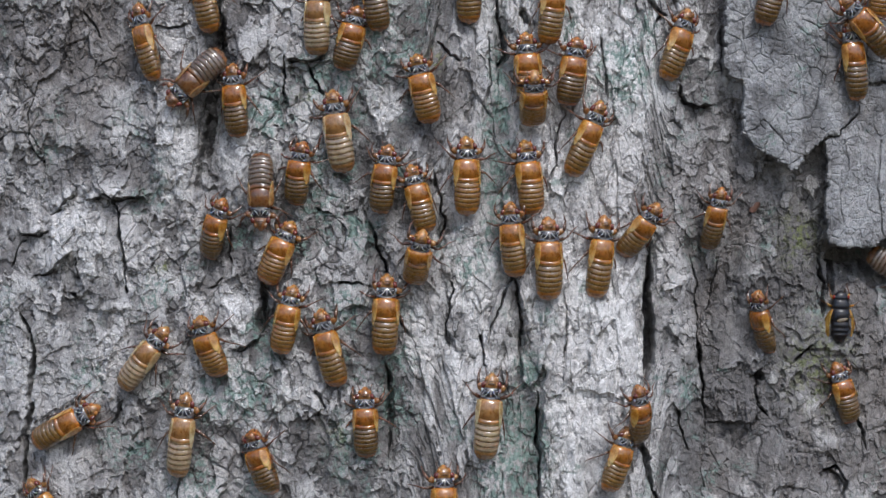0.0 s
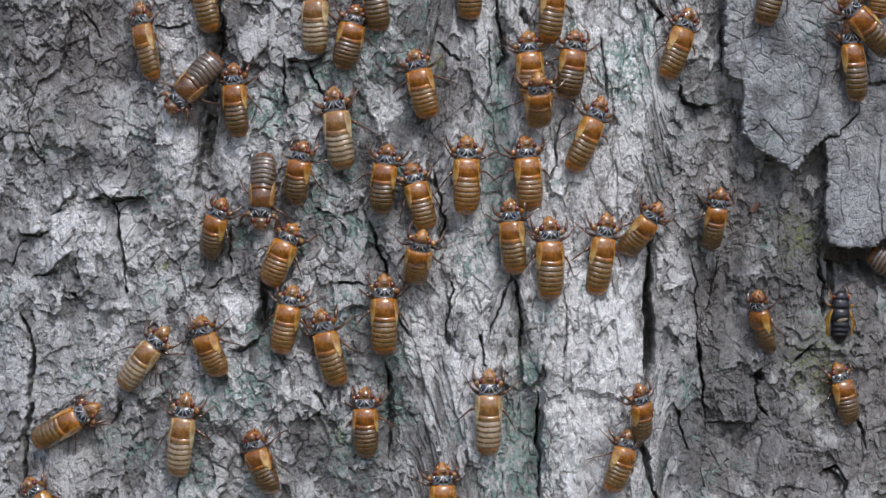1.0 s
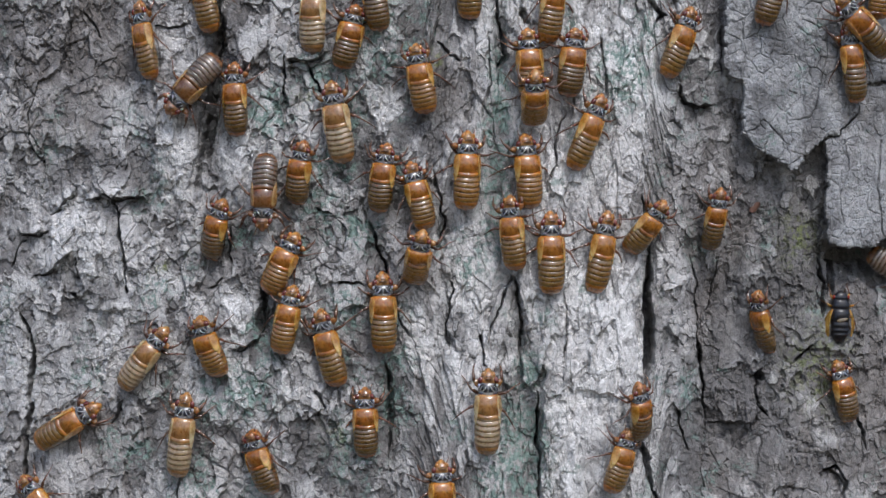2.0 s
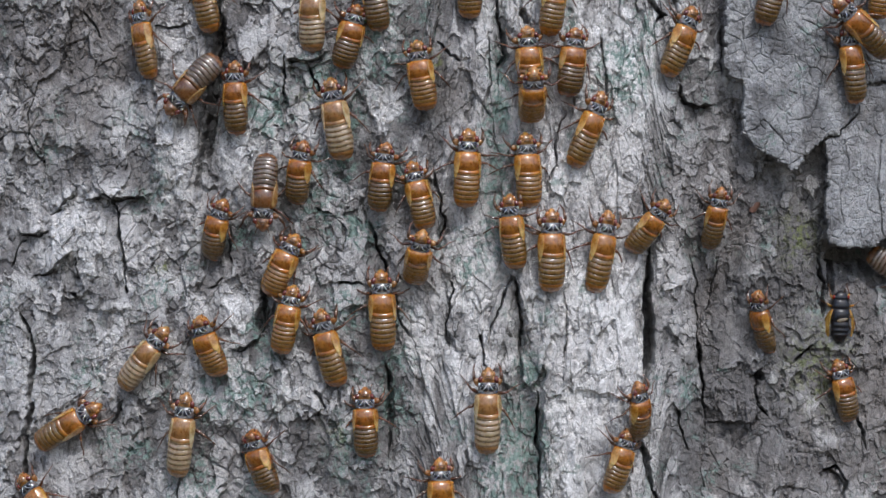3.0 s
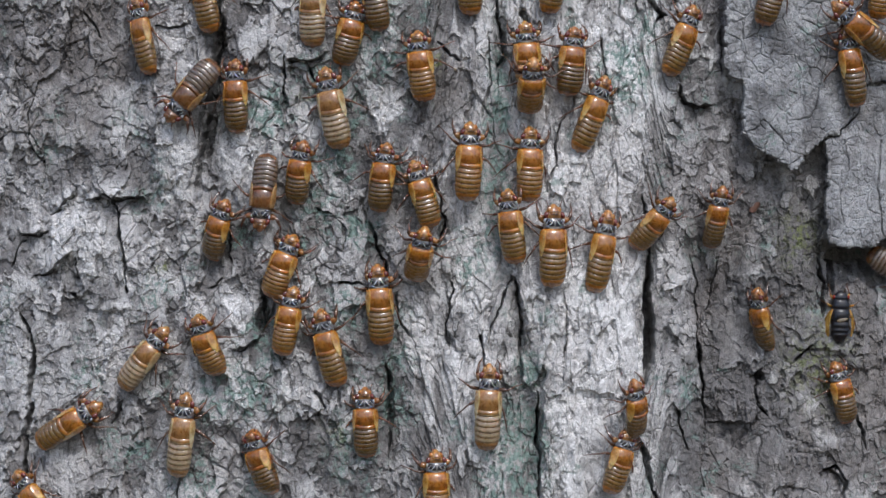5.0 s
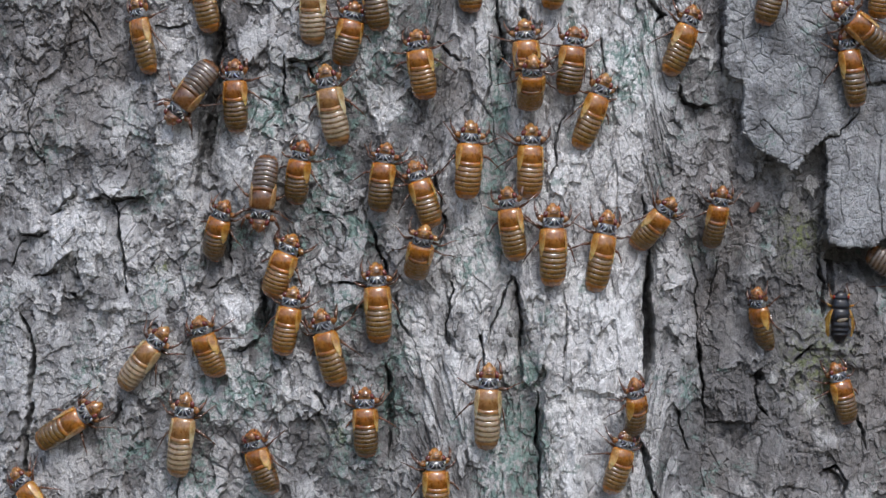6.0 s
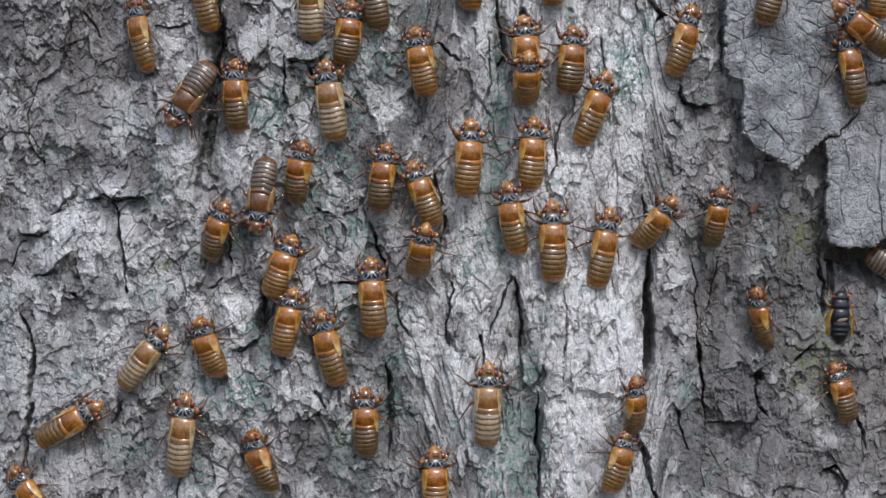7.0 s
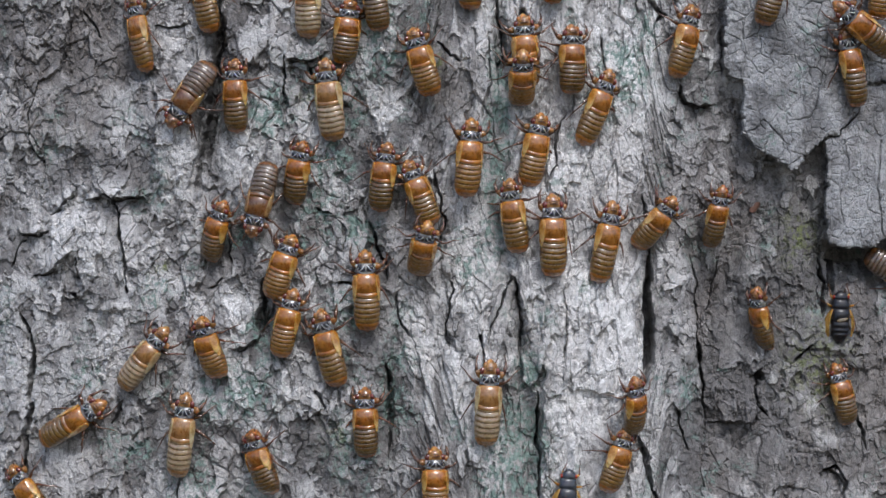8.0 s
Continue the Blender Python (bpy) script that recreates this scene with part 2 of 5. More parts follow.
fissure(1.2, 5, (-153.3, -23.5), (-150, -30.7), (-148.3, -36.8), (-149.4, -43), (-150.2, -51.2), (-149.8, -57.4), (-151.1, -62.6), (-152.2, -71.9), (-152.4, -84.2), (-152, -92.5))
fissure(0.5, 3, (-118.9, -62.9), (-117.2, -57.8), (-114.7, -54.3))
fissure(1.8, 4, (-62.7, -9.9), (-64, -19.9), (-65.2, -30))
fissure(0.25, 2.5, (-77.4, -36.1), (-71.3, -36), (-66.8, -32.6))
fissure(0.4, 2, (-83.6, -14.3), (-80.5, -10.9), (-77.8, -9.7))
fissure(0.4, 2, (-75.4, 8.3), (-76.4, -1.8), (-75.4, -6.2))
fissure(0.2, 2.5, (-55, 66.9), (-48, 66), (-43.3, 68.4))
fissure(0.6, 3.5, (-48, 64.8), (-47.4, 62.4), (-44.9, 59.4), (-41.7, 54.7))
fissure(0.5, 2.5, (-1.8, 73.8), (2.2, 69.2), (5.6, 65.8))
fissure(1, 3, (18.8, 89.3), (20.2, 78.3), (21.8, 69.3), (19.2, 62.3))
fissure(0.4, 1.5, (13.2, 46.2), (16.8, 58.2), (16.2, 76.3))
fissure(1.3, 4, (28.2, 84.3), (29.2, 80.3))
fissure(0.55, 3, (-25.8, 9.2), (-23.8, 2.2), (-20.6, -4.8), (-20.2, -11.8))
fissure(0.5, 2.5, (-3.8, 27.2), (-1.2, 19.2), (0.6, 10.2), (-2.8, -2.8))
fissure(0.6, 3.5, (2.2, -10.8), (4, -14.8), (2.2, -19.8), (1, -27.8), (2.4, -34.2))
fissure(0.4, 3, (24.6, -9.4), (22.2, -15.8), (17.6, -26.8), (15.4, -34.2))
fissure(0.7, 3.5, (25, -9.4), (26.8, -17.8), (28.2, -27.8), (27.2, -39.9))
fissure(0.4, 2, (-46.3, 14.6), (-41.9, 13), (-38.5, 12.6))
fissure(0.5, 2.5, (-36.9, -11.8), (-28.8, -12.2))
fissure(0.7, 3.5, (12.8, -31.4), (14.8, -40.8))
fissure(0.7, 4.5, (33.3, -49.9), (33.5, -61.9), (34.3, -75.9), (33.3, -90))
fissure(1.3, 3, (-20.8, -39.8), (-18.8, -51.8), (-18.8, -63.9), (-19.8, -72.9))
fissure(0.5, 2.5, (0.2, -76.8), (1.4, -89.8))
fissure(0.8, 4, (73.3, 88.8), (79.5, 84.1), (75.8, 80.4))
fissure(0.6, 3.5, (83.6, 58.7), (86.8, 52.7), (91.8, 50.5), (96.8, 51.2))
fissure(0.6, 3, (100.5, 81.2), (101.1, 71.1), (100.3, 63.4))
fissure(1.9, 11, (73.3, -2.2), (72.9, -9.9), (73.1, -17.9), (73.5, -28), (72.9, -40.1), (72.1, -48.5))
fissure(0.8, 4, (71.3, 19.3), (73.5, 8.3), (73.3, -1.8))
fissure(1.1, 5, (69.2, -65.2), (71.7, -72.3), (72.9, -79.4), (74.1, -85.4), (76.6, -90.5))
fissure(0.6, 4, (91, -29.1), (92.2, -36.2), (93.7, -44.3), (94.3, -52.4), (94.5, -63.5))
fissure(0.2, 1.5, (88.9, -1.8), (91.4, -20), (90.6, -30.1))
fissure(0.15, 2, (95.9, -62.9), (101.5, -64), (107.2, -63.5))
fissure(0.6, 3.5, (115.8, -43.5), (113, -52.7), (114.1, -57.1), (117.7, -61.3))
fissure(1.6, 4, (114.7, -45.8), (115.8, -47))
fissure(0.6, 3, (138.1, -80.9), (143.9, -79.9), (147.2, -84.1), (147.4, -92.3))
fissure(0.5, 2, (-16.8, -15.8), (-15.8, -23.8), (-10.8, -31.8))
fissure(0.4, 2, (43.3, -19.9), (43.9, -31.9), (42.5, -41.9))
fissure(0.4, 2, (55.4, 76.5), (57.5, 64.5), (58.5, 52.4))
fissure(0.4, 2.5, (43.3, 48.3), (40.3, 40.3), (39.3, 28.3), (36.9, 20.2))
fissure(0.4, 2, (82.9, -56.3), (86, -66.4), (88.1, -72.5))
fissure(0.2, 1.5, (99.5, -1.8), (96.8, -16), (95.9, -24.1))
fissure(0.4, 2.5, (-129.5, 86), (-126.3, 79.8), (-124.2, 75.7))
fissure(0.4, 2, (-93.9, -78.7), (-94.3, -89.2))
fissure(0.4, 2, (-44.9, -49.9), (-41.9, -55.9))
fissure(0.6, 3, (127.8, -40.6), (134.2, -34.6))
fissure(0.5, 2.5, (147.2, -53.2), (153.7, -65.7), (155.9, -74))
fissure(3.6, 11, (139.8, -3.3), (147.2, -1.9), (155.9, -1.9), (167, -2.9))
fissure(2.2, 3.5, (143.3, -2.9), (142.4, -10.1), (140.7, -18.3))
fissure(0.8, 4, (137.5, -1.8), (139, -12.1), (138.1, -24.4))
LEDGES = []


def ledge(high, reach, *points):
    """A torn edge of an outer layer: it stands proud on the left hand of the line and sinks back over its reach."""
    LEDGES.append((high, reach, points))


ledge(2.6, 14, (23.2, 0.2), (24.2, -8.2), (26.8, -15.8), (29.2, -27.8), (28.2, -39.8), (27.6, -46.1), (31.2, -49.8), (33.6, -46.2), (34.6, -40.8), (36.4, -44.8), (35.6, -55.8), (35.2, -71.8), (36.4, -89.8))
ledge(1.7, 6, (23.8, -8.6), (20.2, -15.8), (16.8, -22.8), (15.2, -31.7), (15.6, -37.3))
ledge(1.4, 5, (2.2, -9.4), (1.2, -19.8), (2.6, -29.7), (3.8, -31.7), (6.2, -25.7), (5.6, -19.8))
ledge(2.2, 20, (97.8, -89.1), (96.5, -72.5), (93.6, -52.3), (92, -36.1), (90.3, -24), (92, -11.9), (93.6, 0.2))
ledge(2, 3, (100.9, -67.5), (99.4, -52.3), (96.5, -36.1), (97.1, -24), (98.6, -11.9), (97.8, -5.9))
ledge(2.2, 14, (99.8, -59.4), (104.4, -62.9), (108.1, -61.6), (111.7, -62.6), (115.3, -58.6), (114.8, -50.5))
ledge(2, 10, (136, -81.1), (143.1, -79.5), (146.2, -83.4), (148.3, -87.4))
ledge(1.8, 8, (-156.4, 8.8), (-153.6, 6), (-148.3, 5.1), (-143.6, 6.8))
ledge(2.2, 9, (-144.9, -10.2), (-141, -7.8), (-137.8, -4.5), (-134.3, -1))
ledge(1.5, 8, (-141.8, 13.1), (-137.8, 14.7), (-133.5, 18.8), (-132.6, 22))
ledge(2.2, 12, (-131.8, 18.4), (-128.4, 17.1), (-123.1, 19.5), (-119.7, 17.9), (-112.7, 18.7), (-106.1, 18.2), (-104.4, 21.9))
ledge(1.6, 10, (-148.3, 55.4), (-145.7, 60.5), (-138.6, 65.2), (-135.2, 77.6), (-133.9, 90), (-133.5, 94.1))
ledge(1.5, 10, (-106.5, 63), (-102.9, 58.9), (-101.9, 48.7), (-102.9, 40.7), (-104, 28.5), (-105.6, 20.4))
ledge(2, 8, (-93.2, 15.3), (-90.5, 22.4), (-88.1, 34.5), (-87, 45.5), (-83.8, 56.6), (-81.3, 68.6), (-79.7, 80.7), (-78.6, 90.7))
ledge(2, 10, (-76.2, 90.7), (-77.8, 76.6), (-79.3, 62.6), (-82.1, 42.5), (-83.3, 30.4), (-87.5, 19.3))
ledge(1.8, 8, (-57.5, 64.7), (-54.5, 66.7), (-48.8, 65.7), (-44.4, 67.4), (-39.8, 69.8))
ledge(2, 12, (-77.2, -35.2), (-70.7, -35.1), (-67, -31.9), (-64.2, -28.3), (-65, -16.3))
ledge(1.3, 6, (-52.7, -58.5), (-50.3, -60.3), (-46.6, -59.4), (-42.8, -55.6))
ledge(1.4, 8, (-59.5, -74.2), (-54.9, -76.5), (-51.7, -75.1), (-50.3, -68.7))
ledge(1.5, 8, (84, 58.2), (88.5, 51.8), (95.1, 50.9), (97.1, 52.5))
ledge(1.2, 8, (-9.8, 40.1), (-8.4, 48.1), (-11.8, 55.1), (-16.8, 58.1))
ledge(1.3, 10, (-28.8, -23.8), (-25.8, -11.8), (-26.8, 0.2), (-24.8, 12.2))
ledge(1.2, 7, (43.2, -39.8), (44, -27.8), (42.4, -15.8), (45.2, -5.8), (46.4, 4.2))
ledge(1.2, 7, (55.3, -15.8), (51.3, -23.8), (52.5, -35.8), (51.3, -47.9))
ledge(1.3, 8, (39.2, 36.2), (37.2, 28.2), (38.2, 20.2), (35.6, 12.2))
# green lichen: x, z, radii, amount
LICHEN = [(-44.9, 28.3, 8, 6, 0.7), (-36.9, 33.3, 4.8, 4, 0.9), (-18.8, 76.3, 8, 10, 0.6), (-16.8, 28.2, 6, 8, 0.5), (-71.3, 5.2, 5.2, 4.4, 1), (-61.1, 47.4, 8, 10, 0.8), (-103.2, -16, 5.6, 6, 0.8), (-18.8, 74.3, 10, 14, 0.7), (64.6, 63.6, 9, 12, 0.8), (71.7, 76.7, 5, 10, 0.6), (-36.9, 29.3, 4.4, 5.2, 0.9), (-36.9, -23.9, 8, 9, 0.7), (-73.3, -50.2, 12, 10, 0.8), (-82.5, -58.3, 6, 6, 0.6), (27.2, -69.9, 10, 18, 0.95), (20.2, -81.9, 8, 10, 0.8), (88.5, -50.3, 3.6, 7, 0.8), (-16.8, -54.8, 8, 12, 0.5), (10.2, -1.8, 8, 12, 0.5)]
LICHEN += [(17.2, 38.2, 6, 12, 0.5), (-28.8, 6.2, 8, 8, 0.6), (-65.2, -32, 8, 10, 0.5), (-111.6, -73, 8, 8, 0.5), (-44.9, 12.2, 8, 12, 0.5), (29.2, -45.9, 6, 12, 0.8), (45.3, 76.4, 4, 12, 0.5), (-30.8, 46.3, 5.2, 8, 0.5), (-16.8, -39.8, 8, 10, 0.5), (-53, -23.9, 6, 10, 0.4), (-32.9, -71.9, 12, 12, 0.5), (20, 36, 4.5, 40, 0.8), (30, -68, 6, 24, 1.0), (-40, 60, 14, 12, 0.5)]
# pale rubbed bark
PALE = [(-105.5, 59.4, 2.6, 2.4, 1), (59.5, 64.5, 18, 34, 0.8), (15.2, -23.8, 14, 34, 0.8), (13.2, -55.8, 12, 22, 0.5), (-89.7, 64.9, 7.2, 12, 0.8), (-98, 77.1, 12, 8, 0.6), (41.3, -1.8, 36, 96, 0.55), (-95.9, 40.7, 10, 22, 0.9), (-75, 30.4, 9.6, 12, 0.9), (53.4, -35.9, 22, 38, 1), (43.3, 28.3, 18, 24, 1), (65.6, 28.4, 8, 18, 0.7), (19.2, -7.8, 12, 16, 0.7), (-20.4, 47.2, 5.2, 6.8, 0.9), (-139.2, -73.6, 12, 14, 0.7), (-129.5, 2.2, 20, 16, 0.6), (-127.4, -32.5, 18, 12, 0.6), (-93.9, 75, 10, 10, 0.7), (-8.8, -21.8, 12, 14, 0.9)]
PALE += [(8.2, -13.8, 10, 16, 0.9), (-1.8, -35.8, 8, 10, 0.8), (45.3, -76, 10, 16, 0.7), (-44.9, 40.3, 4, 4, 0.3), (39.3, 64.3, 6, 14, 0.5), (-148.9, 20.8, 12, 8, 0.4), (-77.4, -20, 12, 8, 0.6), (125.7, 63.5, 24, 26, 0.4), (31.3, -23.8, 8, 14, 0.6), (50, 25, 14, 26, 1.0), (44, -22, 12, 26, 1.0), (46, 62, 11, 20, 0.9), (60, 6, 9, 22, 0.9), (8, 22, 7, 22, 0.6)]
# dark weathered bark, with painted shade on the sunken right and in furrows
STAIN_SHADE = [(108.8, -24.2, 10, 12, 1), (-121, 30.8, 17, 7.6, 0.7), (99.5, -40.3, 9, 48, 0.8), (-140.3, 65.8, 8, 18, 0.5), (-81.9, 56.7, 5.2, 38, 0.9), (-125.3, 71.6, 24, 20, 0.7), (-148.9, 72.2, 12, 20, 0.45), (-136, 41.2, 22, 14, 0.5), (-61.1, -72.2, 12, 12, 0.4), (-36.9, -72, 14, 12, 0.35), (-18.8, -57.8, 5.2, 20, 1.0), (-24.8, -5.8, 8, 16, 0.6), (-123.2, -14.1, 4.8, 4, 0.8), (-122.1, -26.3, 4, 2.8, 0.8), (-110.5, 12.4, 8, 6, 0.6), (104.7, -76.9, 12, 18, 0.8), (108.8, 4.3, 16, 18, 0.5), (-136, -63.3, 14, 10, 0.5), (-44.9, 64.4, 14, 12, 0.4)]
STAIN_SHADE += [(147.2, -6, 12, 8, 0.7), (-142.4, -12.1, 12, 4.8, 0.5), (92.2, 36.6, 16, 16, 0.5), (-63.1, -25.9, 4.4, 14, 0.7), (79.9, -40.1, 3.2, 16, 0.4), (125.7, 8.4, 28, 24, 0.65), (104.7, 28.6, 16, 16, 0.5), (117.2, -24.2, 22, 24, 0.95), (125.7, -73.3, 36, 24, 1), (151.6, -53.3, 18, 30, 1), (104.7, -52.5, 18, 30, 0.9), (136.4, -24.4, 20, 20, 0.9), (134.2, -42.8, 16, 16, 0.8), (100.5, -24.1, 10, 12, 0.8), (94.3, 0.2, 10, 24, 0.6), (153.7, -24.5, 12, 16, 0.7), (100.5, -70.7, 12, 24, 0.8), (-81.5, 70.8, 8, 16, 0.5), (-12.8, 8.2, 10, 12, 0.35)]
STAIN_SHADE += [(20, 36, 4.2, 40, 0.6), (30, -70, 4.5, 24, 0.5), (-3, 60, 4, 26, 0.4), (-121, -60.5, 4, 3, 1.0), (-100, -76, 40, 12, 0.3), (-42, -80, 30, 12, 0.4), (-140, -40, 14, 24, 0.3), (-20.8, -63, 2.6, 7, 1.0)]
# yellow-green moss
MOSS = [(-2.8, 67.2, 3.2, 3.6, 1), (-99.5, -6.9, 2.4, 2.4, 0.8), (-101.1, -7.9, 2, 2, 0.8), (-49, 54.4, 4, 2.8, 0.6), (127.8, 4.3, 8, 10, 0.5), (136.4, -40.8, 12, 16, 0.5), (-36.9, -65.9, 6, 6, 0.4)]
LOOSE = []
LOOSE.append(
    dict(craze=0.6, base=0.5, thick=4.2, points=[(137.7, 40), (142.9, 41.7), (150.2, 48.8), (151.1, 58.9), (178.2, 61.6), (178.2, 2.3), (160.8, 4.3), (157.5, 0), (153.7, 1.4), (145.5, 0.6), (139.2, 2), (138.3, 8.4), (137.9, 20.7), (139, 28.9)],
         cracks=[(0.4, 1.5, [(145, 39.2), (147.2, 29), (142.9, 18.7), (145, 8.4)]), (0.5, 2.5, [(159.5, 39.5), (158.1, 22.9), (160.3, 4.3)])]))
LOOSE.append(
    dict(craze=0.8, base=0.8, thick=5.2, points=[(100.9, 101.5), (101.1, 81.3), (100.1, 69.1), (101.1, 62), (104.7, 60.6), (107.2, 60.1), (108.4, 55), (106.5, 49.9), (107, 40.8), (112, 37.2), (117.7, 33.6), (121, 30.4), (125.1, 28.2), (127.8, 29.8), (131, 33.7), (134.2, 37.9), (137.7, 40.6), (142.9, 42.3), (149.8, 49.6), (150.7, 59.9), (178.2, 62.7), (178.2, 104.3)],
         cracks=[(0.4, 2, [(117.2, 44), (120.4, 40.9), (123.6, 37.9)]), (0.4, 2, [(125.7, 46.1), (132.1, 47.2), (134.2, 50.3), (135.3, 59.6)]), (0.3, 1.5, [(135.3, 59.6), (138.5, 69.9), (138.1, 82.2)]), (0.3, 1.3, [(110.9, 42.9), (114.1, 46), (117.2, 44)]), (0.3, 1.2, [(119.3, 69.5), (125.7, 69.6), (128.9, 63.5)]), (0.3, 1.4, [(106.7, 81.4), (107.8, 71.3), (107.2, 61.1)])]))


def terrace(n, count, crisp=0.16):
    """Steps out of a smooth field: the height in steps and the number of the step."""
    n = n * count
    f = np.floor(n)
    return f + smooth(1 - crisp, 1.0, n - f) + 0.25 * (n - f), f.astype(np.int64)


def ragged(n, wide):
    """One where n is above nought, nought below, with a crisp edge of about wide millimetres."""
    gz, gx = np.gradient(n, STEP)
    return smooth(-wide, wide, n / (np.hypot(gx, gz) + 1e-4))


def bark_fields(x, z):
    """Height of the bark, amounts of its stains and painted shade; plan in millimetres."""
    wx = x + 2.2 * fbm(x / 8, z / 11, 1, 4)
    wz = z + 2.8 * fbm(x / 8, z / 11, 2, 4)
    jag_x, jag_z = fbm(x / 2.4, z / 2.8, 11, 4), fbm(x / 2.4, z / 2.8, 12, 4)
    ridged = smooth(-14, 6, x) * (1 - smooth(70, 82, x))
    # plates
    f1, f2, who = np.full(x.shape, 1e3), np.full(x.shape, 1e3), np.zeros(x.shape, np.int64)
    for k, (sx, sz) in enumerate(SEEDS):
        d = np.hypot(wx + 1.3 * jag_x - sx, (wz + 2.2 * jag_z - sz) * 0.62)
        near = d < f1
        f2 = np.where(near, f1, np.minimum(f2, d))
        who, f1 = np.where(near, k, who), np.where(near, d, f1)
    seam = f2 - f1
    patchy = smooth(0.0, 0.45, fbm(x / 12, z / 12, 5, 4))
    jx, jz = wx + 0.9 * jag_x, wz + 0.9 * jag_z
    own = np.array(SEEDS)[who]
    lean_x, lean_z = lattice(who, who * 7 + 2, 41) - 0.5, lattice(who, who * 5 + 3, 42) - 0.35
    h = 2.0 * fbm(x / 30, z / 60, 3, 4) + (1.6 * (lattice(who, who * 3 + 1, 4) - 0.5) + 0.06 * (lean_x * (x - own[..., 0]) - lean_z * (z - own[..., 1]))) * smooth(0, 0.5, seam)
    h -= 0.6 * patchy / (1 + (seam / 0.4) ** 4)
    # long ridges
    h += ridged * 0.8 * (1 - np.abs(fbm(wx / 7.5, z / 46, 6, 3)) * 2.2)
    tall = 1 - 0.5 * ridged

    sx, sz = x + 0.9 * fbm(x / 9, z / 12, 1, 3) + 0.55 * jag_x, z + 0.9 * fbm(x / 9, z / 12, 2, 3) + 0.55 * jag_z

    def scales(wide, high, seed, step, drop, slope, open_at):
        """Angular scales, each a tilted facet, parted by cracks that open in places only."""
        c1, c2, one, ox, oz = worley(sx / wide, sz * tall / high, seed)
        gap = (c2 - c1) * 0.5 * wide
        tip_x, tip_z = one * 7.31 % 1.0 - 0.5, one * 13.7 % 1.0 - 0.65
        field = step * (one - 0.5) + slope * (tip_x * ox * wide + tip_z * oz * high)
        ajar = smooth(open_at, open_at + 0.3, fbm(x / (1.6 * wide), z / (2.2 * high), seed + 3, 3)) * (1 - 0.55 * smooth(84, 96, x))
        return field - drop * ajar * np.exp(-(gap / 0.22) ** 2), one

    big, tone = scales(8.5, 11.0, 81, 1.0, 1.3, 0.16, 0.14)
    small, tint = scales(3.4, 4.4, 91, 0.38, 0.8, 0.15, 0.14)
    tiny, _ = scales(1.5, 1.8, 95, 0.20, 0.35, 0.24, 0.2)
    # a pale outer skin that has flaked away in places down to rougher, darker bark
    zz = jz * (1 - 0.5 * ridged)
    skin = ragged(fbm(jx / 11, zz / 16, 21, 4) + 0.10 + 0.25 * (tone - 0.5), 0.13)
    scale = ragged(fbm(jx / 4.4, zz / 6.0, 23, 4) + 0.14 + 0.3 * (tint - 0.5), 0.13)
    rough = 1 - skin * scale
    sheets, count = terrace(fbm(jx / 17, zz / 24, 26, 4), 3.0, 0.06)
    h += big * (0.45 + 0.55 * skin) + small * (0.45 + 0.55 * skin) + tiny * (0.6 + 0.4 * rough) + 0.5 * sheets + 1.3 * skin + 0.75 * scale
    h += (0.16 + 0.2 * rough) * fbm(x / 1.2, z / 1.4, 13, 4) + 0.30 * rough * fbm(x / 3.5, z / 4.5, 18, 3)
    # towards the right the tone drops too, a painted part of the shade
    flake = np.clip(0.08 + 0.32 * skin + 0.26 * scale + 0.22 * (tone - 0.5) + 0.16 * (tint - 0.5) + 0.2 * (lattice(count, count * 2 + 3, 31) - 0.4) + 0.45 * fbm(x / 9, z / 13, 14, 4) - 0.12 * smooth(84, 96, x), 0, 1)
    # swells and hollows
    for cx, cz, rx, rz, high in SWELLS:
        h += high * blob(wx, wz, cx, cz, rx, rz)
    # the sunken strip beside the loose plates
    h -= (4.0 + 3.5 * smooth(30, -10, z)) * smooth(82, 94, wx - 0.02 * z)
    # fissures
    fx = x + 1.5 * fbm(x / 4.5, z / 4.5, 15, 5)
    fz = z + 1.5 * fbm(x / 4.5, z / 4.5, 16, 5)
    vary = 0.85 + 0.9 * fbm(x / 5, z / 5, 17, 3)
    for wide, deep, points in FISSURES:
        xs, zs = [p[0] for p in points], [p[1] for p in points]
        near = (x > min(xs) - 14) & (x < max(xs) + 14) & (z > min(zs) - 14) & (z < max(zs) + 14)
        calm = 0.6 if deep > 8 else 0.0
        d, along, side = line_course(fx[near] * (1 - calm) + x[near] * calm, fz[near] * (1 - calm) + z[near] * calm, points)
        ends = np.clip(np.minimum(along, 1 - along) * 5, 0, 1) ** 0.7 if len(points) > 2 else 1.0
        w = 0.8 * wide * np.maximum(vary[near], 0.25) * (0.15 + 0.85 * ends) + 0.10
        h[near] -= deep * (0.35 + 0.65 * ends) * 1.7 * (1 - smooth(0.8, 1.25, d / w))
        h[near] += (0.9 * side - 0.3) * np.exp(-d / 4.0) * ends * min(1.0, deep / 3)

    # torn edges of the outer layers
    ex, ez = x + 1.9 * fbm(x / 5, z / 6, 44, 4) + 0.9 * jag_x, z + 1.9 * fbm(x / 5, z / 6, 45, 4) + 0.9 * jag_z
    bare = np.zeros(x.shape)
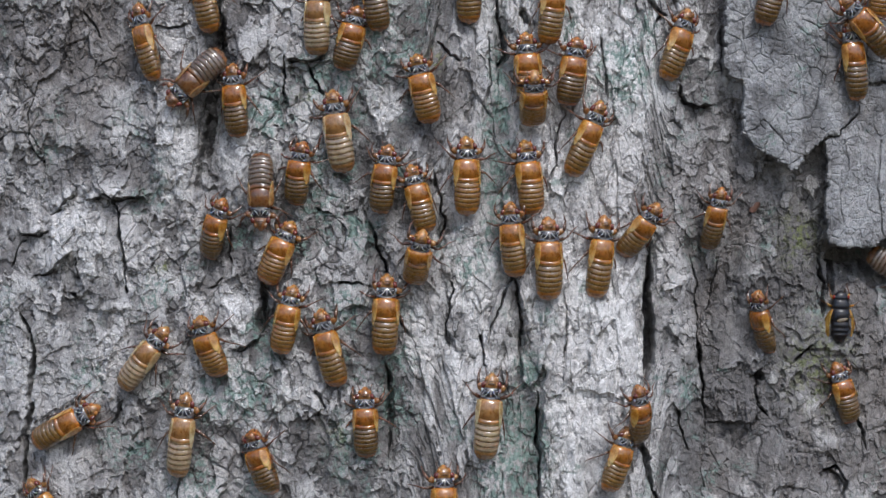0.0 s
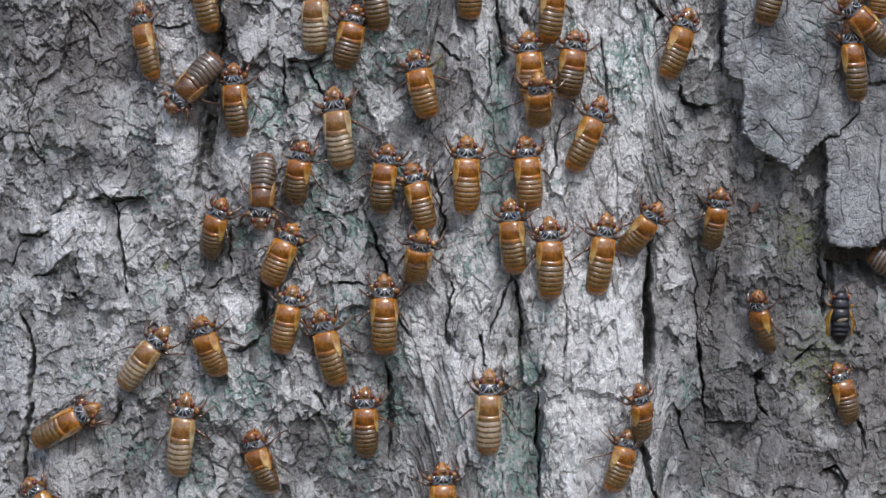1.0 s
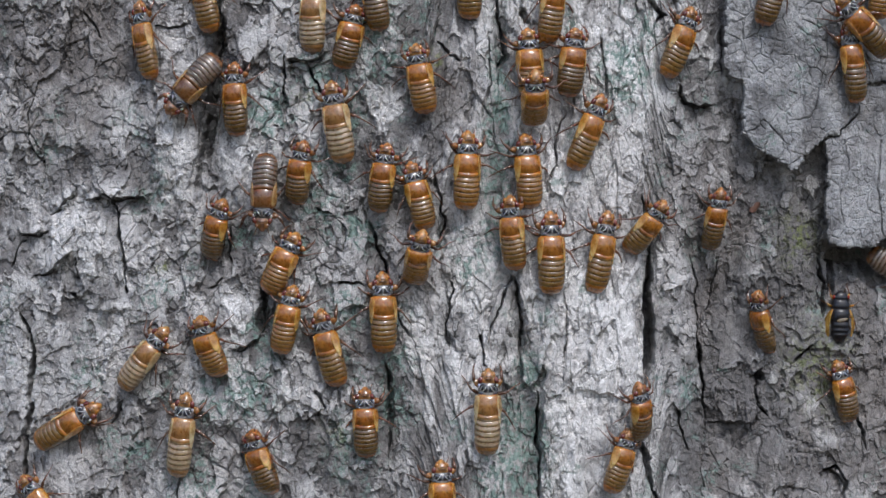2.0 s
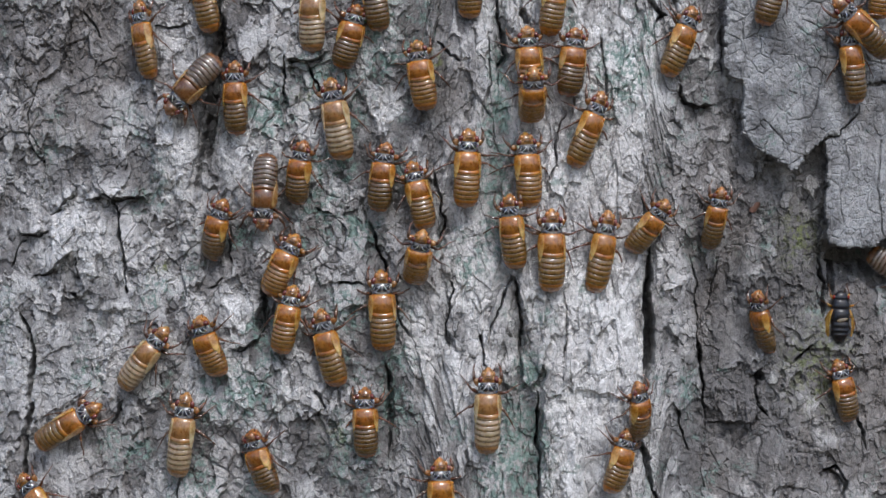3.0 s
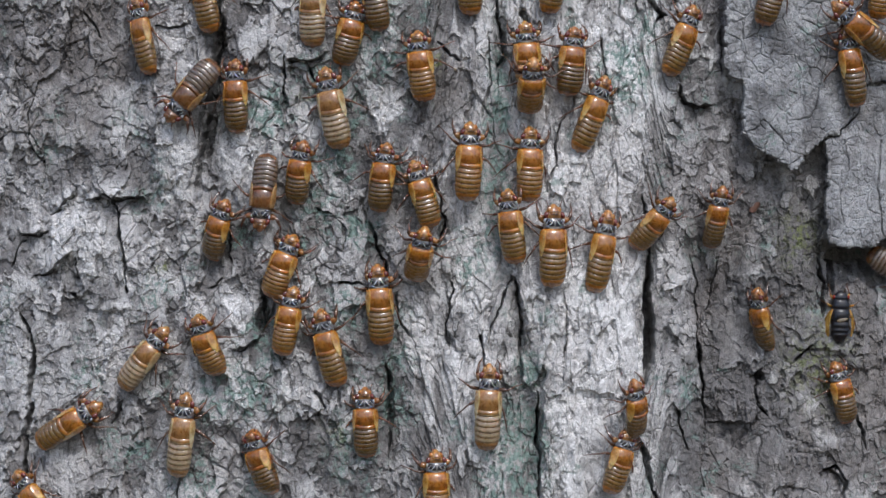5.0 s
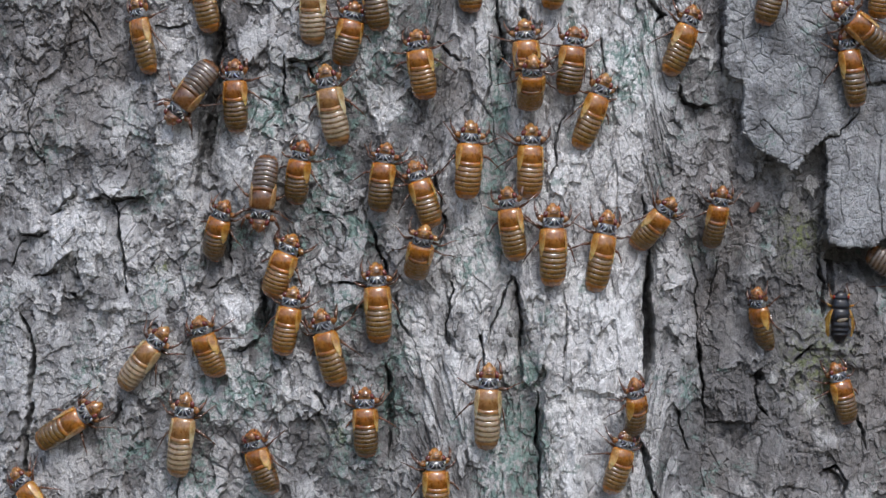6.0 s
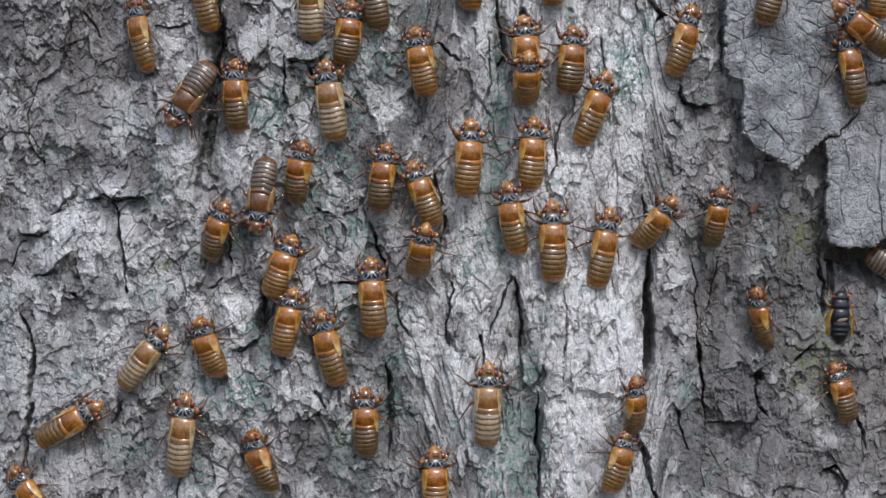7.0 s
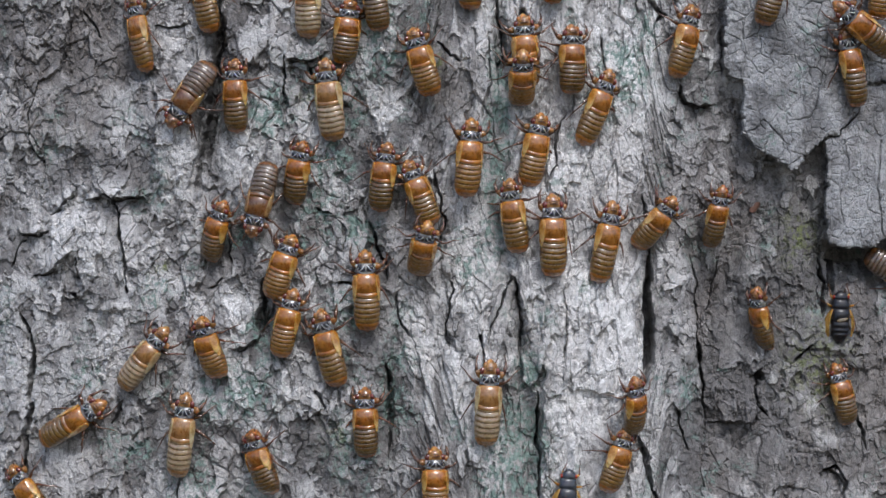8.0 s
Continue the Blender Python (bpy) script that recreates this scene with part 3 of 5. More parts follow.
    for high, reach, points in LEDGES:
        xs, zs = [p[0] for p in points], [p[1] for p in points]
        room = 4.5 * reach + 3
        near = (x > min(xs) - room) & (x < max(xs) + room) & (z > min(zs) - room) & (z < max(zs) + room)
        d, along, side = line_course(ex[near], ez[near], points)
        ends = smooth(0, 0.22, np.minimum(along, 1 - along))
        up = smooth(-0.16, 0.16, side * d)
        fall = np.exp(-d / reach)
        h[near] += high * ends * (up * (fall + 0.15 * np.exp(-d / 1.2)) - 0.7 * (1 - up) * np.exp(-d / 3.5))
        bare[near] = np.maximum(bare[near], ends * min(1, high / 2) * (1 - up) * np.exp(-(d / 4.5) ** 2))

    flake = np.clip(flake - 0.35 * bare, 0, 1)

    # colour areas
    def areas(spots, seed):
        total = np.zeros(x.shape)
        for cx, cz, rx, rz, much in spots:
            total = np.maximum(total, much * blob(wx, wz, cx, cz, rx, rz))
        return np.clip(total * (1.0 + 1.1 * fbm(x / 5, z / 7, seed, 5)), 0, 1)
    lichen = np.maximum(np.clip(1.5 * areas(LICHEN, 51), 0, 1), 0.6 * smooth(0.2, 0.6, fbm(x / 16, z / 24, 52, 4)) * (1 - smooth(70, 90, x)))
    return h, who, dict(flake=flake, lichen=lichen, pale=np.clip(1.35 * areas(PALE, 53), 0, 1), stain=np.clip(1.5 * areas(STAIN_SHADE, 54), 0, 1), moss=areas(MOSS, 55))


GX, GZ = np.arange(-168, 168.1, STEP), np.arange(-96, 96.1, STEP)
PX, PZ = np.meshgrid(GX, GZ)
HIGH, WHO, TINTS = bark_fields(PX, PZ)


def level(x, z, reach=3.5):
    """The height on which a crawling thing stands at a place of the plan."""
    i, j = int((x - GX[0]) / STEP), int((z - GZ[0]) / STEP)
    r = int(reach / STEP)
    i, j = min(max(i, r), len(GX) - r - 1), min(max(j, r), len(GZ) - r - 1)
    top = float(np.percentile(HIGH[j - r:j + r + 1:3, i - r:i + r + 1:3], 70))
    for plate in LOOSE:
        if inside(plate["points"], np.array([x]), np.array([z]))[0] > 0:
            top = max(top, plate["base"] + plate["thick"])
    return top


def inside(points, x, z):
    """Signed distance to an outline, positive within."""
    d = line_distance(x, z, points + points[:1])
    odd = np.zeros(x.shape, bool)
    for (ax, az), (bx, bz) in zip(points, points[1:] + points[:1]):
        cross = (az > z) != (bz > z)
        with np.errstate(divide="ignore", invalid="ignore"):
            odd ^= cross & (x < (bx - ax) * (z - az) / (bz - az + 1e-12) + ax)
    return np.where(odd, d, -d)


def sheet(name, verts, quads, mat, tints=None, soft_faces=False):
    """A mesh object from arrays of corners and faces."""
    me = bpy.data.meshes.new(name)
    me.vertices.add(len(verts))
    me.vertices.foreach_set("co", verts.astype(np.float32).ravel())
    me.loops.add(4 * len(quads))
    me.loops.foreach_set("vertex_index", quads.astype(np.int32).ravel())
    me.polygons.add(len(quads))
    me.polygons.foreach_set("loop_start", np.arange(0, 4 * len(quads), 4, dtype=np.int32))
    me.polygons.foreach_set("use_smooth", np.full(len(quads), soft_faces))
    me.update(calc_edges=True)
    for key, values in (tints or {}).items():
        me.attributes.new(key, "FLOAT", "POINT").data.foreach_set("value", values.astype(np.float32))
    me.materials.append(mat)
    return new(name, me)


def world_points(x, z, h):
    """Plan and height to metres."""
    return np.stack([x, recede(x) - h, z + MID], -1) * 0.001


def trunk():
    tree = tagged(new("tree_trunk"), "old broad tree trunk with rough grey fissured bark", "tree trunk", kind="structure")
    # the round trunk, sunk behind the detailed face
    turn, up = np.linspace(0, 2 * math.pi, 361), np.linspace(0, 4200, 401)
    a, z = np.meshgrid(turn, up)
    x = RADIUS * np.sin(a)
    arc = np.minimum(a, 2 * math.pi - a) * RADIUS
    bulge = 9 * fbm(np.cos(a) * 7 + 20, np.sin(a) * 7 + z / 260, 61, 4) + 160 * np.exp(-z / 260) * (1 + 0.35 * np.sin(a * 5))
    front = (1 - smooth(164, 182, arc)) * (1 - smooth(92, 110, np.abs(z - MID)))
    rough = 5 * np.abs(fbm(a * 30, z / 90, 62, 3)) + 3 * fbm(a * 60, z / 40, 63, 3)
    r = RADIUS + (bulge + rough) * (1 - front) - 30 * front - 1
    verts = np.stack([r * np.sin(a), RADIUS - r * np.cos(a), z], -1).reshape(-1, 3) * 0.001
    n, m = len(turn), len(up)
    k = (np.arange(m - 1)[:, None] * n + np.arange(n - 1)).ravel()
    shade = np.clip(0.5 + 0.7 * fbm(a * 20, z / 60, 64, 4), 0, 1).ravel()
    core = sheet("trunk_core", verts, np.stack([k, k + 1, k + n + 1, k + n], -1), BARK, {"flake": shade})
    core.parent = tree
    bm = bmesh.new()
    top = [bm.verts.new(v) for v in verts[-n:-1]]
    bm.faces.new(top)
    me = bpy.data.meshes.new("trunk_end")
    bm.to_mesh(me)
    bm.free()
    me.materials.append(BARK)
    new("trunk_end", me).parent = tree
    # the detailed face, plate by plate
    verts = world_points(PX, PZ, HIGH).reshape(-1, 3)
    n, m = len(GX), len(GZ)
    k = (np.arange(m - 1)[:, None] * n + np.arange(n - 1)).ravel()
    quads = np.stack([k, k + 1, k + n + 1, k + n], -1)
    owner = WHO.ravel()[k]
    for p in range(len(SEEDS)):
        mine = quads[owner == p]
        if len(mine) < 50:
            continue
        used, back = np.unique(mine, return_inverse=True)
        ob = sheet("bark_plate", verts[used], back.reshape(-1, 4), BARK, {key: v.ravel()[used] for key, v in TINTS.items()})
        ob.parent = tree
    for plate in LOOSE:
        ob = loose_plate(plate)
        ob.parent = tree
    return tree


def loose_plate(plate):
    """A thick scale of bark that stands off the trunk, with a ragged edge and a crazed face."""
    pts = plate["points"]
    xs = np.arange(min(p[0] for p in pts), max(p[0] for p in pts), 0.23)
    zs = np.arange(min(p[1] for p in pts), max(p[1] for p in pts), 0.23)
    x, z = np.meshgrid(xs, zs)
    rag_x = 1.5 * fbm(x / 4.5, z / 4.5, 71, 3) + 0.9 * fbm(x / 1.3, z / 1.3, 83, 3)
    rag_z = 1.5 * fbm(x / 4.5, z / 4.5, 72, 3) + 0.9 * fbm(x / 1.3, z / 1.3, 84, 3)
    edge = inside(pts, x + rag_x, z + rag_z)
    jx, jz = x + 0.8 * fbm(x / 3.5, z / 3.5, 73, 4), z + 0.8 * fbm(x / 3.5, z / 3.5, 74, 4)
    a1, a2, aw, *_ = worley(jx / 6.2, jz / 6.8, 75)
    b1, b2, bw, ox, oz = worley(jx / 2.7, jz / 2.9, 76)
    c1, c2, cw, *_ = worley(jx / 1.3, jz / 1.3, 77)
    patchy = smooth(-0.25, 0.2, fbm(x / 14, z / 14, 78, 3))
    top = plate["base"] + plate["thick"] + 1.1 * fbm(x / 18, z / 25, 79, 4) + 0.4 * fbm(x / 4, z / 4, 80, 4)
    top += 0.25 * (aw - 0.5) * smooth(0, 0.1, a2 - a1) + 0.5 * (0.4 - a1) - 0.95 * plate["craze"] * patchy * np.exp(-((a2 - a1) * 3.1 / 0.17) ** 2)
    top += 0.2 * (bw - 0.5) * smooth(0, 0.15, b2 - b1) + 0.3 * ((bw * 7.31 % 1.0 - 0.5) * ox + (bw * 13.7 % 1.0 - 0.5) * oz) - 0.4 * (1 - 0.4 * patchy) * smooth(0.0, 0.6, aw + 0.4 * fbm(x / 9, z / 9, 85, 2)) * np.exp(-((b2 - b1) * 1.5 / 0.2) ** 2)
    top += 0.14 * (cw - 0.5) * smooth(0, 0.3, c2 - c1) + 0.24 * fbm(x / 1.2, z / 1.2, 82, 4)
    top -= 0.9 * np.exp(-np.maximum(edge, 0) / 0.4)
    for wide, deep, points in plate["cracks"]:
        d = line_distance(jx, jz, points)
        top -= 0.5 * deep * np.exp(-(d / (0.6 * wide)) ** 2)
    low = plate["base"] + 0 * x
    n, m = len(xs), len(zs)
    k = (np.arange(m - 1)[:, None] * n + np.arange(n - 1)).ravel()
    quads = np.stack([k, k + 1, k + n + 1, k + n], -1)
    keep = edge.ravel()[quads].min(1) > 0
    quads = quads[keep]
    sides = np.concatenate([quads[:, [0, 1]], quads[:, [1, 2]], quads[:, [2, 3]], quads[:, [3, 0]]])
    code = np.sort(sides, 1) @ np.array([n * m, 1])
    _, first, count = np.unique(code, return_index=True, return_counts=True)
    rim = sides[first[count == 1]]
    size = n * m
    faces = np.concatenate([quads, quads[:, ::-1] + size, np.stack([rim[:, 1], rim[:, 0], rim[:, 0] + size, rim[:, 1] + size], -1)])
    verts = np.concatenate([world_points(x, z, top).reshape(-1, 3), world_points(x, z, low).reshape(-1, 3)])
    used, back = np.unique(faces, return_inverse=True)
    flake = np.clip(0.55 + 0.12 * (bw - 0.5) + 0.15 * (aw - 0.5) + 0.6 * fbm(x / 7, z / 8, 81, 5), 0, 1).ravel()
    tints = {"flake": np.concatenate([flake, flake])[used]}
    return sheet("loose_bark_plate", verts[used], back.reshape(-1, 4), PLATE, tints)


def ground():
    bm = bmesh.new()
    rings = [0.4, 0.8, 1.5, 3, 6, 12, 30, 80, 200, 500]
    loops = []
    for i, r in enumerate(rings):
        loops.append([bm.verts.new((r * math.cos(a), r * math.sin(a) + 0.5, 0.03 * math.sin(5 * a + i) * min(r, 2)))
                      for a in np.linspace(0, 2 * math.pi, 48, endpoint=False)])
    for a, b in zip(loops, loops[1:]):
        for i in range(48):
            bm.faces.new((a[i], b[i], b[(i + 1) % 48], a[(i + 1) % 48]))
    me = bpy.data.meshes.new("ground")
    bm.to_mesh(me)
    me.materials.append(ground_material())
    tagged(new("ground", me), "brown leaf litter and moss on the forest floor", "ground", kind="structure")


# ---- insects: shaping tools, in millimetres ----
def part(name, bm, material, parent, label=""):
    me = bpy.data.meshes.new(name)
    bmesh.ops.recalc_face_normals(bm, faces=bm.faces)
    for f in bm.faces:
        f.smooth = True
    bmesh.ops.scale(bm, vec=(0.001, 0.001, 0.001), verts=bm.verts)
    bm.to_mesh(me)
    bm.free()
    me.materials.append(material)
    ob = new(name, me)
    ob.parent = parent
    if label:
        tagged(ob, label)
    return ob


def fresh():
    bm = bmesh.new()
    bm.verts.layers.float.new("rim")
    bm.verts.layers.float.new("band")
    return bm


def loft(bm, sections, n=20, power=0.85, caps=True, rims=None, bands=None):
    """Rings along y: (y, half width, top, bottom)."""
    rim, band = bm.verts.layers.float["rim"], bm.verts.layers.float["band"]
    loops = []
    for s, (y, hw, zt, zb) in enumerate(sections):
        loop = []
        for i in range(n):
            a = 2 * math.pi * i / n
            c, si = math.cos(a), math.sin(a)
            v = bm.verts.new((hw * math.copysign(abs(c) ** power, c), y, (zt + zb) / 2 + (zt - zb) / 2 * math.copysign(abs(si) ** power, si)))
            v[rim] = rims[s] if rims else 0.0
            v[band] = bands[s] if bands else 0.0
            loop.append(v)
        loops.append(loop)
    for a, b in zip(loops, loops[1:]):
        for i in range(n):
            bm.faces.new((a[i], a[(i + 1) % n], b[(i + 1) % n], b[i]))
    if caps:
        bm.faces.new(loops[0])
        bm.faces.new(loops[-1][::-1])
    return bm


def tube(bm, points, radii, n=8):
    """A tapered tube along points."""
    loops = []
    pts = [Vector(p) for p in points]
    for i, (p, r) in enumerate(zip(pts, radii)):
        way = (pts[min(i + 1, len(pts) - 1)] - pts[max(i - 1, 0)]).normalized()
        side = way.cross(Vector((0.13, 0.21, 1))).normalized()
        over = way.cross(side)
        loops.append([bm.verts.new(p + r * (math.cos(a) * side + math.sin(a) * over)) for a in np.linspace(0, 2 * math.pi, n, endpoint=False)])
    for a, b in zip(loops, loops[1:]):
        for i in range(n):
            bm.faces.new((a[i], a[(i + 1) % n], b[(i + 1) % n], b[i]))
    bm.faces.new(loops[0])
    bm.faces.new(loops[-1][::-1])
    return bm


def egg(bm, centre, radii, turn=(0, 0, 0), u=14, v=9):
    m = pose(*centre, *turn) @ Matrix.Diagonal((*radii, 1))
    bmesh.ops.create_uvsphere(bm, u_segments=u, v_segments=v, radius=1, matrix=m)
    return bm


def pad(bm, side, root, tip, wide, thick):
    """A leaf-shaped wing pad lying along the flank, paler towards its tip."""
    root, tip = Vector(root), Vector(tip)
    way = tip - root
    out = Vector((side * 0.5, 0, -0.87))
    up = way.cross(out).normalized() * side
    rim = bm.verts.layers.float["rim"]
    loops = []
    for k in range(11):
        t = k / 10
        w = wide * (math.sin(math.pi * min(1, 0.16 + 0.80 * t) ** 0.85) ** 0.6 if t < 1 else 0.25) + 0.06
        c = root + way * t
        loop = []
        for a in np.linspace(0, 2 * math.pi, 12, endpoint=False):
            v = bm.verts.new(c + out * w * math.cos(a) + up * (thick * (1 - 0.5 * t) * math.sin(a) + 0.22 * math.sin(math.pi * t)))
            v[rim] = max(0.0, 1.6 * t - 0.75)
            loop.append(v)
        loops.append(loop)
    for a, b in zip(loops, loops[1:]):
        for i in range(12):
            bm.faces.new((a[i], a[(i + 1) % 12], b[(i + 1) % 12], b[i]))
    bm.faces.new(loops[0])
    bm.faces.new(loops[-1][::-1])
    return bm


def marked(bm, spots):
    """Darker areas of a back: x, y, radii and amount, the same on both flanks."""
    band = bm.verts.layers.float["band"]
    for v in bm.verts:
        for cx, cy, rx, ry, much in spots:
            v[band] = max(v[band], much * math.exp(-((abs(v.co.x) - cx) / rx) ** 2 - ((v.co.y - cy) / ry) ** 2))
    return bm


BLACK = shell("black_cuticle", (0.006, 0.006, 0.009), (0.012, 0.012, 0.018), 0.35, 0.3)
GREYISH = shell("greyish_cuticle", (0.06, 0.055, 0.055), (0.24, 0.225, 0.22), 0.15)
BLUISH = shell("bluish_cuticle", (0.035, 0.04, 0.055), (0.10, 0.11, 0.14), 0.2)
WHITE = shell("whitish_cuticle", (0.50, 0.49, 0.49), (0.74, 0.73, 0.73), 0.2)
EYE_RED = shell("eye_red", (0.07, 0.010, 0.006), (0.18, 0.026, 0.014), 0.12, 0.8)
LEGS = shell("leg_brown", (0.055, 0.022, 0.010), (0.15, 0.06, 0.022), 0.3)
STYLES = {
    # abdomen, thorax, head, pads
    "amber": (((0.13, 0.058, 0.008), (0.27, 0.128, 0.020)), ((0.17, 0.046, 0.003), (0.50, 0.19, 0.012)), ((0.14, 0.045, 0.008), (0.54, 0.26, 0.06)), ((0.34, 0.12, 0.008), (0.66, 0.31, 0.035))),
    "dark": (((0.062, 0.031, 0.005), (0.140, 0.070, 0.010)), ((0.13, 0.034, 0.002), (0.42, 0.145, 0.007)), ((0.11, 0.034, 0.007), (0.45, 0.19, 0.045)), ((0.30, 0.10, 0.006), (0.62, 0.28, 0.03))),
    "pale": (((0.14, 0.080, 0.028), (0.30, 0.185, 0.070)), ((0.19, 0.078, 0.018), (0.40, 0.200, 0.058)), ((0.14, 0.048, 0.011), (0.50, 0.25, 0.07)), ((0.36, 0.20, 0.07), (0.68, 0.47, 0.22))),
    "tawny": (((0.094, 0.045, 0.007), (0.215, 0.110, 0.018)), ((0.15, 0.043, 0.003), (0.46, 0.175, 0.012)), ((0.13, 0.040, 0.007), (0.50, 0.23, 0.055)), ((0.33, 0.12, 0.010), (0.64, 0.31, 0.045))),
    "umber": (((0.048, 0.024, 0.009), (0.115, 0.062, 0.026)), ((0.09, 0.032, 0.007), (0.24, 0.095, 0.022)), ((0.10, 0.032, 0.007), (0.38, 0.16, 0.045)), ((0.28, 0.13, 0.03), (0.46, 0.26, 0.10))),
}


def leg(name, parent, hip, knee, ankle, toe, thick, mat, digging=False):
    """A leg whose own origin is its hip, with the shin below the knee."""
    hip = Vector(hip)
    local = [Vector(p) - hip for p in (hip, knee, ankle, toe)]
    bulge = 1.5 if digging else 1.15
    a, b = local[0], local[1]
    thigh = part(name, tube(fresh(), [a, a.lerp(b, 0.3), a.lerp(b, 0.65), b], [thick * 0.9, thick * bulge, thick * bulge, thick * 0.75]), mat, parent)
    thigh.location = hip * 0.001
    c, d = local[2], local[3]
    bow = b.lerp(c, 0.5) + Vector((0, 0, 0.4))
    part("shin", tube(fresh(), [b, bow, c, c.lerp(d, 0.5), d], [thick * 0.72, thick * (0.8 if digging else 0.55), thick * 0.42, thick * 0.3, thick * 0.12], 7), LEGS, thigh, "thin dark shin and foot")
    return thigh


SLIM = 0.94


CREAM = {"amber": (0.80, 0.55, 0.22), "dark": (0.80, 0.56, 0.22), "pale": (0.82, 0.66, 0.42), "tawny": (0.80, 0.58, 0.26), "umber": (0.52, 0.34, 0.16)}
# silvery highlights painted into the ring crests of these two styles
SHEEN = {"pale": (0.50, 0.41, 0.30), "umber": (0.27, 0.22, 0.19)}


def nymph(style):
    """A cicada nymph; y forward, z away from the bark, origin under its collar."""
    deep = STYLES[style]
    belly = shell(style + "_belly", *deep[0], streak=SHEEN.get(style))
    back, face = shell(style + "_back", *deep[1]), shell(style + "_face", *deep[2])
    wing = shell(style + "_pad", *deep[3], streak=CREAM[style])
    root = tagged(new("cicada_nymph"), "", "insect", "cicada nymphs on the trunk")
    # a broad head, widest across the eyes, with a blunt ridged brow
    head = part("head", loft(fresh(), [(1.2, 3.1, 5.9, 1.8), (1.8, 3.5, 6.4, 1.7), (2.7, 3.45, 6.5, 1.6), (3.6, 2.95, 6.3, 1.6), (4.5, 2.35, 5.9, 1.7), (5.3, 1.7, 5.3, 2.0), (5.9, 1.1, 4.6, 2.3), (6.3, 0.5, 4.0, 2.7)]), face, root)
    part("brow", loft(fresh(), [(1.9, 0.9, 6.3, 5.0), (2.6, 1.6, 6.7, 4.8), (3.5, 1.9, 6.78, 4.4), (4.4, 1.8, 6.45, 3.9), (5.3, 1.4, 5.7, 3.4), (6.1, 0.8, 4.8, 3.2)], 16), face, head, "bulging ridged golden brow")
    for k in range(4):
        part("brow_ridge", tube(fresh(), [(x, 3.0 + 0.75 * k - 0.2 * x * x, 6.83 - 0.15 * k * k - 0.2 * x * x) for x in (-1.5, -0.75, 0, 0.75, 1.5)], [0.08, 0.2, 0.22, 0.2, 0.08], 6), LEGS, head)
    for s in (-1, 1):
        part("eye", egg(fresh(), (s * 3.0, 2.55, 5.35), (1.0, 1.25, 1.0), (0, 0, s * 28)), EYE_RED, head, "dark red bulging eye")
        part("cheek", egg(fresh(), (s * 1.9, 4.3, 5.2), (0.8, 1.0, 0.7), (0, 0, s * 30)), back, head)
        part("antenna", tube(fresh(), [(s * 1.9, 4.9, 4.6), (s * 2.4, 5.9, 4.9), (s * 2.8, 6.9, 4.6), (s * 3.0, 7.6, 4.0)], [0.26, 0.17, 0.10, 0.04], 6), LEGS, head)
    # the collar: whitish, with two glossy black patches and shining rims
    collar = part("collar", loft(fresh(), [(-1.9, 3.8, 6.8, 1.4), (-1.3, 3.95, 7.1, 1.3), (-0.4, 3.95, 7.2, 1.3), (0.5, 3.75, 7.05, 1.4), (1.3, 3.5, 6.75, 1.5), (1.8, 3.1, 6.2, 1.8)]), GREYISH, root, "greyish collar with white lines behind the head")
    for s in (-1, 1):
        part("dark_patch", egg(fresh(), (s * 1.6, 0.05, 6.4), (1.85, 1.15, 0.98), (0, s * 14, s * 30)), BLACK, collar, "glossy black collar patch")
        part("pale_stripe", tube(fresh(), [(s * 0.5, 1.1, 6.85), (s * 1.0, 0.5, 7.36), (s * 1.3, 0.0, 7.42), (s * 1.9, -0.55, 7.2), (s * 2.4, -0.8, 6.9)], [0.05, 0.16, 0.18, 0.15, 0.05], 6), WHITE, collar)
        part("pale_stripe", tube(fresh(), [(s * 1.9, 1.25, 6.6), (s * 2.4, 0.8, 6.85), (s * 2.75, 0.2, 6.75), (s * 3.2, -0.3, 6.4)], [0.05, 0.16, 0.2, 0.06], 6), WHITE, collar)
        part("pale_corner", egg(fresh(), (s * 3.35, 0.9, 5.3), (0.5, 0.7, 0.8), (0, s * 30, s * 14)), WHITE, collar, "shining white collar corner")
        part("dark_corner", egg(fresh(), (s * 2.6, -1.3, 6.2), (1.3, 0.45, 0.8), (0, s * 22, 0)), BLUISH, collar)
    part("collar_rim", tube(fresh(), [(x, -1.75 + 0.02 * x * x, 7.0 - 0.085 * x * x) for x in (-3.4, -2.4, -1.2, 0, 1.2, 2.4, 3.4)], [0.14, 0.24, 0.27, 0.27, 0.27, 0.24, 0.14], 8), GREYISH, collar)
    # the back rises in a round shoulder behind the collar
    thorax = part("thorax", marked(loft(fresh(), [(-7.7, 4.45, 7.6, 1.0), (-7.2, 4.7, 8.05, 0.9), (-6.0, 4.85, 8.4, 0.9), (-4.6, 4.8, 8.45, 0.9), (-3.3, 4.6, 8.2, 1.0), (-2.4, 4.3, 7.75, 1.1), (-1.9, 3.95, 7.2, 1.3), (-1.6, 3.5, 6.6, 1.5)], 28, rims=[0.2, 0.1, 0, 0, 0.2, 0.6, 0.8, 0.3]), ((1.3, -4.6, 0.9, 1.6, 0.9), (0.0, -6.6, 1.2, 0.6, 0.7))), back, root)
    part("back_plate", marked(loft(fresh(), [(-9.1, 4.45, 7.75, 1.0), (-8.8, 4.75, 8.15, 0.9), (-8.2, 4.85, 8.3, 0.9), (-7.7, 4.75, 8.1, 0.9), (-7.4, 4.5, 7.7, 1.0)], 24, rims=[0.3, 0.5, 0.2, 0.0, 0.0], bands=[0.5, 0, 0, 0.1, 0.7]), ((0.0, -8.4, 1.2, 0.9, 0.6),)), back, thorax)
